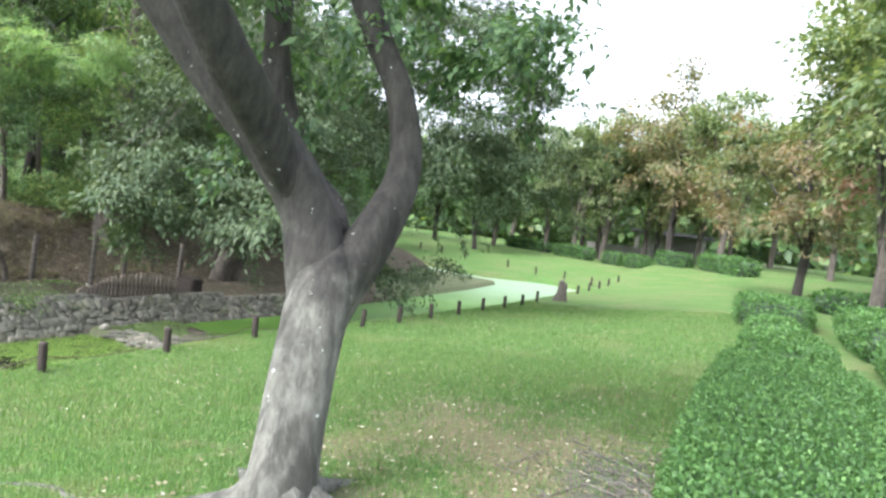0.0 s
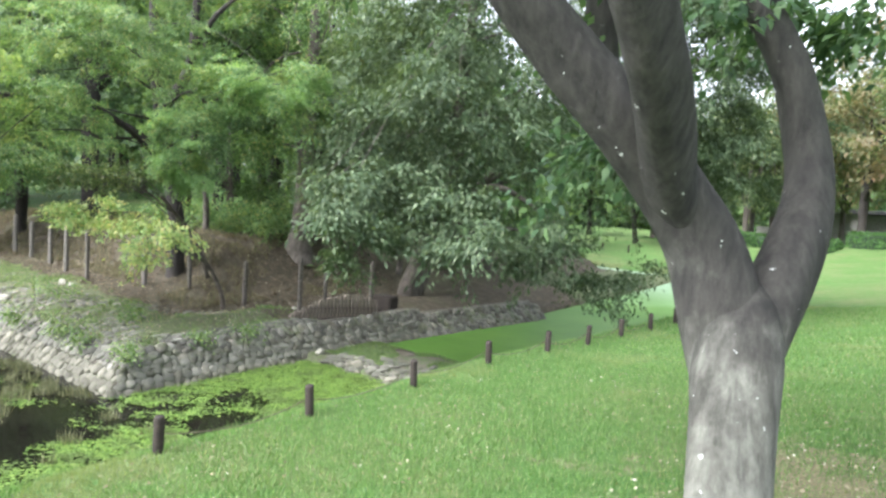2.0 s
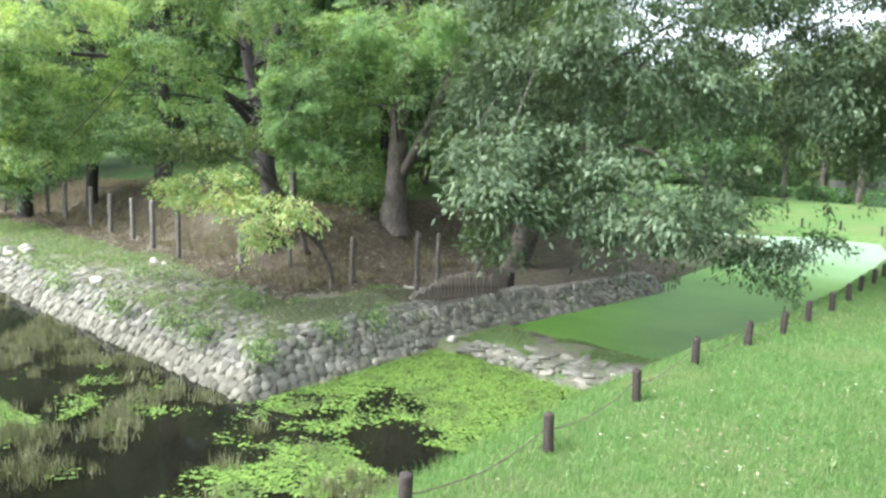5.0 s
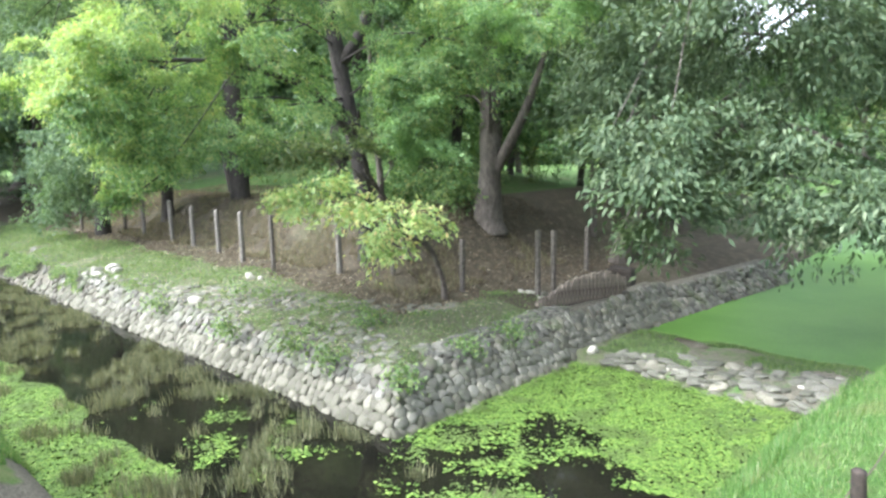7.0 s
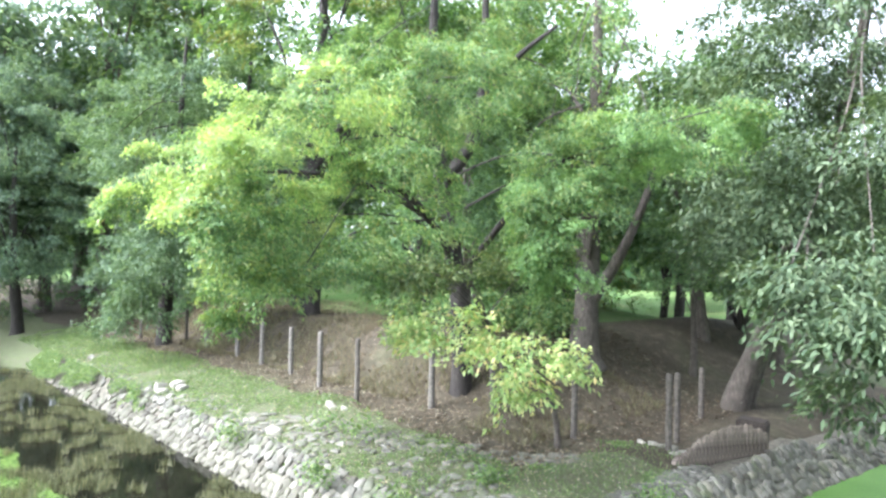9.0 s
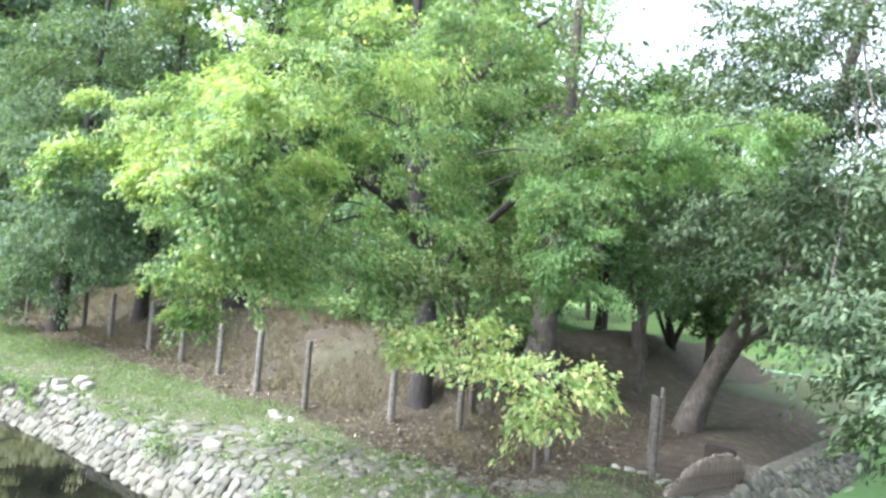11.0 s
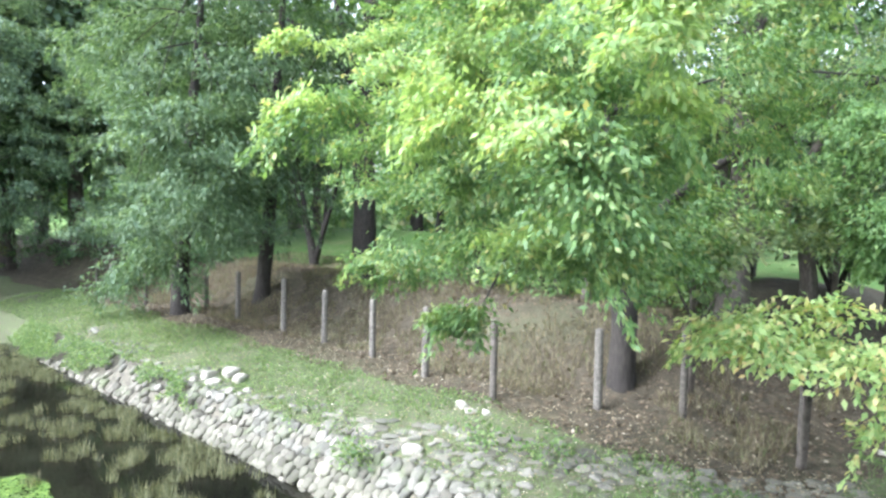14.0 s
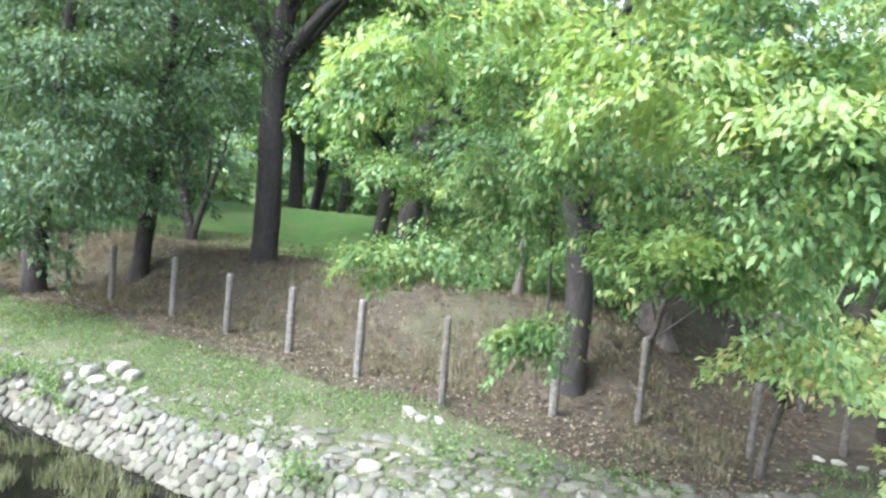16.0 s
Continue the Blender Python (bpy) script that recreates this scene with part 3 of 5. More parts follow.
# the band of flat stones along the upper edge of the slope
paving = tagged(new("paving_band", mesh_np("paving_band", [(-19.0, 5.62, gz(-19.0, 5.62) - 0.06), (-18.6, 5.62, gz(-18.6, 5.62) - 0.06), (-18.8, 5.9, gz(-18.8, 5.9) - 0.06)], [(0, 1, 2)], [M_MORTAR])), "band of flat weathered stones along the top of the slope", "stone paving", kind="structure")
band = smooth_path([(-19.6, 5.75), (-18.2, 6.15), (-16.8, 6.6), (-15.5, 6.95), (-14.5, 7.6), (-13.7, 8.5)], 60)
for row in range(5):
    k = 0.0
    while k < 58:
        x, y = band[int(k)]
        x1, y1 = band[int(k) + 1]
        turn = math.atan2(y1 - y, x1 - x)
        off = -0.17 * row + r.uniform(-0.05, 0.05)
        w = r.uniform(0.75, 1.25)
        x, y = x - math.sin(turn) * off, y + math.cos(turn) * off
        if r.random() < 0.86 - 0.05 * row:
            ob = new("stone", (COBBLES if r.random() < 0.5 else DARK_COBBLES if r.random() < 0.6 else PALE_COBBLES)[r.randrange(8)])
            ob.matrix_world = pose(x, y, gz(x, y) + r.uniform(-0.012, 0.014), r.uniform(-6, 6) + 8, r.uniform(-6, 6), math.degrees(turn) + r.uniform(-25, 25)) @ Matrix.Diagonal((0.115 * w, r.uniform(0.075, 0.105), 0.05, 1))
            ob.parent = paving
        k += 1.55 * w


def rock(x, y, s, label, me=None, sink=0.3, stretch=(1, 0.8, 0.7)):
    ob = new("rock", me or r.choice(ROCKS))
    ob.matrix_world = pose(x, y, gz(x, y) + s * stretch[2] * (0.8 - sink) * 0.6, r.uniform(-12, 12), r.uniform(-12, 12), r.uniform(0, 180)) @ Matrix.Diagonal((s * stretch[0], s * stretch[1], s * stretch[2], 1))
    return tagged(ob, label, "rock")


for x, y, s in [(-22.95, 5.6, 0.19), (-22.6, 5.5, 0.15), (-22.65, 5.85, 0.2), (-22.25, 5.8, 0.17), (-22.3, 5.3, 0.12), (-21.95, 5.45, 0.11), (-23.1, 5.4, 0.11), (-21.7, 5.6, 0.09)]:
    tagged(rock(x, y, s, "whitish rock in a small heap on the weedy slope", r.choice(CHALK)), group="heap of pale rocks")
rock(-17.9, 5.6, 0.15, "single whitish boulder on the stony slope", CHALK[0])
for x, y, s in [(-18.25, 6.95, 0.14), (-18.0, 6.85, 0.12), (-17.8, 6.95, 0.1)]:
    tagged(rock(x, y, s, "pale flat rock at the foot of a fence post", r.choice(CHALK), stretch=(1, 0.8, 0.5)), group="rocks by the fence")
for x, y, s in [(-13.61, 10.06, 0.10), (-13.38, 10.03, 0.12), (-13.12, 9.87, 0.10), (-12.86, 9.70, 0.13), (-12.74, 9.77, 0.11), (-12.70, 9.43, 0.09)]:
    tagged(rock(x, y, s, "pale rock beside the log palisade", r.choice(CHALK), stretch=(1, 0.7, 0.5)), group="rocks by the palisade")
for i in range(190):
    t = r.random()
    x = -10.95 + 3.0 * t
    y = 8.5 - 0.1 * t + (abs(r.gauss(0, 0.16)) if i < 60 else r.uniform(0.1, 0.55 + 0.95 * t))
    kind = r.random()
    me, say = (r.choice(CHALK), "whitish broken rock of the low dam across the ditch") if kind < 0.07 else (r.choice(ROCKS), "pale flat rock of the low dam across the ditch") if kind < 0.22 else (r.choice(DARK_COBBLES), "grey mossy rock of the low dam across the ditch")
    tagged(rock(x, y, r.uniform(0.05, 0.09) if kind < 0.07 else r.uniform(0.05, 0.17), say, me, 0.6, (1, 0.75, 0.42)), group="rocks of the low dam")
rock(-11.25, 8.75, 0.11, "round whitish rock at the foot of the stone wall", CHALK[1])

# ---------------- posts, fence, palisade ----------------
def tube(points, sides=8, wobble=0.0, seed=0):
    """A tapered tube along points (x, y, z, radius), closed at its tip: verts and triangles."""
    p = np.array(points, float)
    c, rad = p[:, :3], p[:, 3]
    tan = np.gradient(c, axis=0)
    tan /= np.linalg.norm(tan, axis=1)[:, None] + 1e-9
    ref = np.array([0.31, 0.95, 0.05])
    u = np.cross(tan, ref)
    u /= np.linalg.norm(u, axis=1)[:, None] + 1e-9
    v = np.cross(tan, u)
    ang = np.linspace(0, 2 * np.pi, sides, endpoint=False)
    k = 1 + wobble * (np.sin(ang[None, :] * 3 + seed + c[:, 2:3] * 1.7) * 0.6 + np.sin(ang[None, :] * 2 - seed * 2 + c[:, 2:3] * 4.1) * 0.4)
    ring = c[:, None, :] + (rad[:, None] * k)[:, :, None] * (np.cos(ang)[None, :, None] * u[:, None, :] + np.sin(ang)[None, :, None] * v[:, None, :])
    n = len(p)
    verts = np.concatenate([ring.reshape(-1, 3), c[-1:] + tan[-1:] * rad[-1] * 0.4, c[:1]])
    i = np.arange(n * sides).reshape(n, sides)
    a, b, e, f = i[:-1], np.roll(i[:-1], -1, 1), np.roll(i[1:], -1, 1), i[1:]
    tris = np.concatenate([np.stack([a, b, e], -1).reshape(-1, 3), np.stack([a, e, f], -1).reshape(-1, 3)])
    tip = np.stack([i[-1], np.roll(i[-1], -1), np.full(sides, n * sides)], -1)
    foot = np.stack([np.roll(i[0], -1), i[0], np.full(sides, n * sides + 1)], -1)
    return verts, np.concatenate([tris, tip, foot])


def smooth_line(points, n):
    """More points along a line, by Catmull-Rom."""
    p = np.array(points, float)
    q = np.concatenate([2 * p[:1] - p[1:2], p, 2 * p[-1:] - p[-2:-1]])
    out = []
    for i in range(len(p) - 1):
        a, b, c, d = q[i:i + 4]
        for t in np.linspace(0, 1, n, endpoint=False):
            out.append(0.5 * (2 * b + (c - a) * t + (2 * a - 5 * b + 4 * c - d) * t * t + (3 * b - a - 3 * c + d) * t ** 3))
    return np.array(out + [p[-1]])


def stake(name, height, radius, mat, seed, sides=9):
    """A round stake with a chamfered, slightly split head."""
    rr = random.Random(seed)
    lean = (rr.uniform(-0.03, 0.03) * height, rr.uniform(-0.03, 0.03) * height)
    pts = [(lean[0] * t, lean[1] * t, height * t, radius * (1.04 - 0.06 * t)) for t in (-0.3, 0, 0.3, 0.6, 0.9)]
    pts += [(lean[0], lean[1], height * 0.985, radius * 0.97), (lean[0], lean[1], height, radius * 0.82)]
    v, f = tube(pts, sides, 0.05, seed)
    return mesh_np(name, v, f, [mat])


LOW = [stake("low_post", 0.34, 0.047, M_POST, i) for i in range(3)]
low_line = [(-6.98, 3.02), (-6.86, 4.62), (-6.84, 6.28), (-6.84, 7.95), (-6.62, 9.3), (-6.45, 10.4), (-6.38, 11.65), (-6.25, 12.8), (-6.22, 14.2), (-6.25, 15.75), (-6.2, 17.2), (-6.2, 18.7), (-6.25, 20.3),
            (-6.2, 23.4), (-6.2, 25.2), (-6.25, 27.2), (-6.35, 29.6), (-6.45, 32.0), (-6.7, 35.6)]
for i, (x, y) in enumerate(low_line):
    ob = new("low_post", LOW[i % 3])
    ob.matrix_world = pose(x, y, gz(x, y) - 0.01, 0, 0, 70 * i)
    tagged(ob, "short dark round timber post at the lawn's edge", "post", "low posts along the pond")
for x, y in [(-22, 42.0), (-20, 41.4), (-18.2, 41.4), (-14.4, 39.6), (-12.0, 38.0), (-10.3, 38.2), (-8.4, 37.0)]:
    ob = new("low_post", LOW[1])
    ob.matrix_world = pose(x, y, gz(x, y) - 0.01) @ Matrix.Diagonal((1.2, 1.2, 1.35, 1))
    tagged(ob, "short dark post on the far bank of the pond", "post", "low posts of the far bank")
rope_pts = []
for (x0, y0), (x1, y1) in zip(low_line[:7], low_line[1:8]):
    for t in np.linspace(0, 1, 8, endpoint=False):
        x, y = x0 + (x1 - x0) * t - 0.055, y0 + (y1 - y0) * t
        rope_pts.append((x, y, gz(x, y) + 0.17 - 0.11 * 4 * t * (1 - t), 0.006))
tagged(part_np("rope", *tube(rope_pts, 5), M_ROPE), "thin brown rope sagging between the low posts", "rope")

# stump among the posts
v, f = tube([(0, 0, -0.1, 0.32), (0, 0, 0.05, 0.23), (0.03, 0, 0.22, 0.16), (0.05, 0, 0.42, 0.145), (0.06, 0.02, 0.6, 0.15), (0.065, 0.02, 0.64, 0.145), (0.08, 0.02, 0.645, 0.05)], 14, 0.24, 3)
stump = part_np("tree_stump", v, f, M_BARK_G)
stump.location = (-5.9, 21.6, gz(-5.9, 21.6))
tagged(stump, "weathered brown tree stump on the lawn", "stump")

TALL = [stake("fence_post", 1.08, 0.06, M_FENCE, 10, 8), stake("fence_post", 1.16, 0.06, M_FENCE, 11, 8), stake("fence_post", 1.2, 0.05, M_FENCE_DARK, 12, 8), stake("fence_post", 1.02, 0.055, M_FENCE_DARK, 13, 8)]
for x, y, k in [(-34.5, 8.0, 3), (-32.3, 7.6, 0), (-30.4, 7.75, 2), (-29.3, 8.0, 3), (-28.1, 8.3, 3), (-26.4, 8.2, 1), (-24.5, 8.2, 1), (-22.8, 8.0, 0), (-21.2, 7.87, 0), (-19.6, 7.6, 1), (-18.05, 7.42, 2),
                (-16.75, 8.15, 1), (-15.75, 8.7, 2), (-14.4, 9.25, 3), (-12.85, 9.55, 2), (-13.3, 10.7, 2), (-13.9, 12.9, 3)]:
    ob = new("fence_post", TALL[k])
    ob.matrix_world = pose(x, y, gz(x, y) - 0.02, 0, 0, x * 57)
    tagged(ob, "weathered grey timber post of an open fence" if k < 2 else "dark weathered timber post of an open fence", "fence post", "fence posts along the bank")

# arched palisade of logs
pal = holder("log_palisade", (-12.45, 9.0, 0), "low arched palisade of weathered upright logs", "palisade")
for i in range(25):
    t = i / 24
    x, y = -12.46 + 0.5 * t - 0.06 * math.sin(math.pi * t), 9.0 + 2.05 * t
    top = 0.05 + 0.4 * math.sin(math.pi * 0.72 * t) ** 1.2 + r.uniform(-0.025, 0.02)
    z = -1.05 - 0.13 * t
    v, f = tube([(0, 0, -0.35, 0.046), (0, 0, top * 0.5, 0.045), (r.uniform(-.02, .02), r.uniform(-.02, .02), top - 0.01, 0.043), (0, 0, top, 0.034)], 7, 0.12, i)
    log = part_np("log", v, f, M_LOG, pal)
    log.location = (x + 12.45, y - 9.0, z + 0.14)
# timber block behind the palisade
bm = bmesh.new()
bmesh.ops.create_cube(bm, size=1, matrix=pose(-12.55, 12.0, -0.98, 0, 4, 12) @ Matrix.Diagonal((0.5, 0.42, 0.5, 1)))
bmesh.ops.bevel(bm, geom=bm.edges[:], offset=0.03, segments=2, affect="EDGES")
tagged(part("timber_block", bm, M_POST), "dark timber block sunk in the bank", "block")


# ---------------- plants ----------------
def leaves(at, axis, normal, length, width):
    """Leaf blades as quads, slightly folded, from arrays."""
    side = np.cross(axis, normal)
    side /= np.linalg.norm(side, axis=1)[:, None] + 1e-9
    length, width = length[:, None], width[:, None]
    v = np.stack([at, at + axis * length * 0.45 + side * width * 0.5 + normal * length * 0.06, at + axis * length - normal * length * 0.08,
                  at + axis * length * 0.45 - side * width * 0.5 + normal * length * 0.06], 1).reshape(-1, 3)
    return v, np.arange(len(v)).reshape(-1, 4)


def unit(a):
    return a / (np.linalg.norm(a, axis=1)[:, None] + 1e-9)


def sprays(g, centres, outward, per, size, slim, droop, spread=0.42, rise=0.0):
    """Fans of leaves round twig ends."""
    n = len(centres)
    c = np.repeat(centres, per, 0)
    o = np.repeat(unit(outward), per, 0)
    scale = np.repeat(g.uniform(0.65, 1.35, n), per)[:, None]
    side = unit(np.cross(o, np.array([0, 0, 1.0])) + 1e-4)
    u = g.random((n * per, 1)) ** 0.8
    s = g.normal(0, 0.5, (n * per, 1)) * (1.1 - 0.5 * u)
    up = g.normal(0, 0.16, (n * per, 1))
    at = c + scale * spread * (o * (u * 2 - 0.8) + side * s) + np.array([0, 0, 1.0]) * scale * spread * (up + rise * u - droop * (u ** 2 + 0.5 * s ** 2))
    axis = unit(o * 0.6 + side * s * 0.9 + g.normal(0, 0.45, (n * per, 3)) - np.array([0, 0, droop * 0.9]))
    nor = unit(np.array([0, 0, 1.0]) + o * 0.35 + g.normal(0, 0.45, (n * per, 3)))
    L = size * g.uniform(0.7, 1.3, n * per)
    return leaves(at, axis, nor, L, L * slim)


def crown_points(g, blobs, base, gap=0.15, clump=4, tight=0.42):
    """Twig ends in loose clumps through each part of a crown, thicker towards its outside, with gaps."""
    cs, os = [], []
    for (x, y, z, rx, ry, rz, n) in blobs:
        m = max(1, n // clump)
        size = np.array([rx, ry, rz])
        d = unit(g.normal(0, 1, (m, 3)))
        k = g.uniform(0.3, 1.0, (m, 1)) ** 0.45
        p = d * k * size * (1 + 0.22 * wavy(d[:, 0] * 3 + x, d[:, 1] * 3 + d[:, 2] * 4, 1.6, 3)[:, None])
        keep = wavy(p[:, 0] + x, p[:, 1] + p[:, 2] * 1.3, 1.5, 6) > -1 + gap * 2
        p, d = p[keep], d[keep]
        r0 = 0.16 * (size + min(rx, ry))
        q = np.repeat(p, clump, 0) + g.normal(0, 1, (len(p) * clump, 3)) * np.minimum(r0, tight) * np.array([0.8, 0.8, 0.35])
        cs.append(q + np.array([x, y, z]) - base)
        os.append(np.repeat(d, clump, 0) * np.array([1, 1, 0.35]) + g.normal(0, 0.35, q.shape))
    return np.concatenate(cs), np.concatenate(os)


def tree(kind, at, trunk, limbs, blobs, leaf, bark, label, per=50, size=0.13, slim=0.5, droop=0.35, seed=1, spread=0.42, gap=0.15, sides=10, auto=10, group="", wobble=0.08, category="tree", extra=(), clump=4, tight=0.42, thick=1.0):
    """A tree: trunk and limbs given as lines of (x, y, z, radius) from its foot, more limbs grown into the crown, and leaf fans round their ends."""
    g = np.random.default_rng(seed)
    z0 = gz(at[0], at[1])
    base = np.array([at[0], at[1], z0])
    t = holder(kind, base, label, category, group)
    line = smooth_line(trunk, 5)
    part_np("trunk", *tube(line, sides, wobble, seed), bark, t, smooth=True)
    for i, b in enumerate(limbs):
        part_np("limb", *tube(smooth_line(b, 5), max(6, sides - 2), wobble, seed + i), bark, t, smooth=True)
    cs, os = crown_points(g, blobs, base, gap, clump, tight)
    # limbs that carry the crown
    if auto:
        ends = cs[g.choice(len(cs), auto, replace=False)]
        for i, e in enumerate(ends):
            k = min(len(line) - 2, int(len(line) * g.uniform(0.45, 0.95)))
            s = line[k]
            mid = (s[:3] + e) / 2 + np.array([g.normal(0, 0.25), g.normal(0, 0.25), 0.35])
            rad = s[3] * g.uniform(0.2, 0.36) * thick
            part_np("limb", *tube(smooth_line([(*s[:3], rad), (*mid, rad * 0.6), (*e, max(0.008, rad * 0.15))], 4), 6, 0.05, i), bark, t, smooth=True)
    v, f = sprays(g, cs, os, per, size, slim, droop, spread)
    part_np("crown", v, f, leaf, t)
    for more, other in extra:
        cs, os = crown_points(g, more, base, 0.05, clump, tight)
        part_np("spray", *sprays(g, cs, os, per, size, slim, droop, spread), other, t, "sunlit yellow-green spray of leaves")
    return t


# forked grey tree on the lawn
A = (-2.45, 3.22)
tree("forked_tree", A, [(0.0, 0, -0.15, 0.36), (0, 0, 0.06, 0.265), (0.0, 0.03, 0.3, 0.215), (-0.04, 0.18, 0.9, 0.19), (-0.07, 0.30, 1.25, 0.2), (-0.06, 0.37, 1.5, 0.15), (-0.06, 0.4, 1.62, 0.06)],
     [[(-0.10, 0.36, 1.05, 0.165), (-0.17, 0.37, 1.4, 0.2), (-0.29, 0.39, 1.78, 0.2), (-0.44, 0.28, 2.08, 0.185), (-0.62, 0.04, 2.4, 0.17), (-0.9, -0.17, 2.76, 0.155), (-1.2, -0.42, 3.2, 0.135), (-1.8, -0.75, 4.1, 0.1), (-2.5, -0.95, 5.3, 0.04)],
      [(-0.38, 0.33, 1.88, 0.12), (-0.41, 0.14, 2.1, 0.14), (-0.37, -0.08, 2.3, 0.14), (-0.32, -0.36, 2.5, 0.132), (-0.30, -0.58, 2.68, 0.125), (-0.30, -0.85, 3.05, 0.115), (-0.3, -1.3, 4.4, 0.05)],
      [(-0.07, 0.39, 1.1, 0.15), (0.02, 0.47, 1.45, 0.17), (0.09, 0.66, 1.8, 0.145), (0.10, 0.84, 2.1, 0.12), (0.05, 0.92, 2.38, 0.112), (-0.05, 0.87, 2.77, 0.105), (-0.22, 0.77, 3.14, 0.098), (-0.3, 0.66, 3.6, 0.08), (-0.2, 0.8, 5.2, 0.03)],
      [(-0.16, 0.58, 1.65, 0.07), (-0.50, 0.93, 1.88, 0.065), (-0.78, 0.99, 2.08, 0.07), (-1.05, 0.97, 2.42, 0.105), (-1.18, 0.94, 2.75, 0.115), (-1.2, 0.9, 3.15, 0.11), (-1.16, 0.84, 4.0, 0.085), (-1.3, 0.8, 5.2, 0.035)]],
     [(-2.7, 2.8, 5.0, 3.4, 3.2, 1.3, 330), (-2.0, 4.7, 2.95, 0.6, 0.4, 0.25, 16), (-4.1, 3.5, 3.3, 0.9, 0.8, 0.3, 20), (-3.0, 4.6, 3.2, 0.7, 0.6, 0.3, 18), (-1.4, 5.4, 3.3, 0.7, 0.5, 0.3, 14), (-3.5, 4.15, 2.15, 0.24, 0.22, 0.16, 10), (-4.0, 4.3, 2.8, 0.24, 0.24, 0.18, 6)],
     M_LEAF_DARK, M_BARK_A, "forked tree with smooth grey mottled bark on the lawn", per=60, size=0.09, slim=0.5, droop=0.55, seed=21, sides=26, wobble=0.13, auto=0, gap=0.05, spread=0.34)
# its spread of roots
for i, (a, L) in enumerate([(15, 0.5), (75, 0.4), (150, 0.6), (215, 0.75), (270, 0.5), (330, 0.65)]):
    ca, sa = math.cos(radians(a)), math.sin(radians(a))
    pts = [(A[0] + ca * d, A[1] + sa * d, gz(A[0] + ca * d, A[1] + sa * d) + h, w) for d, h, w in [(0.12, 0.16, 0.10), (0.28, 0.05, 0.075), (0.28 + L * 0.5, 0.0, 0.05), (0.28 + L, -0.04, 0.03)]]
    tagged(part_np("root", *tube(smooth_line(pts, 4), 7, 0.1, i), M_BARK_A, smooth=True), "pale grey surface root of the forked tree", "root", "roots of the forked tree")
for i, pts in enumerate([[(-4.3, 2.6), (-3.9, 2.75), (-3.5, 2.7), (-3.1, 2.85), (-2.75, 3.0)], [(-1.05, 5.35), (-0.75, 5.05), (-0.5, 4.95)], [(-0.95, 4.75), (-0.6, 4.7), (-0.35, 4.45)]]):
    line = [(x, y, gz(x, y) - 0.004, 0.022 if k else 0.012) for k, (x, y) in enumerate(pts)]
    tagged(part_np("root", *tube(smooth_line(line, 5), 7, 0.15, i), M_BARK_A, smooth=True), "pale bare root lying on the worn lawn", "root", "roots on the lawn")

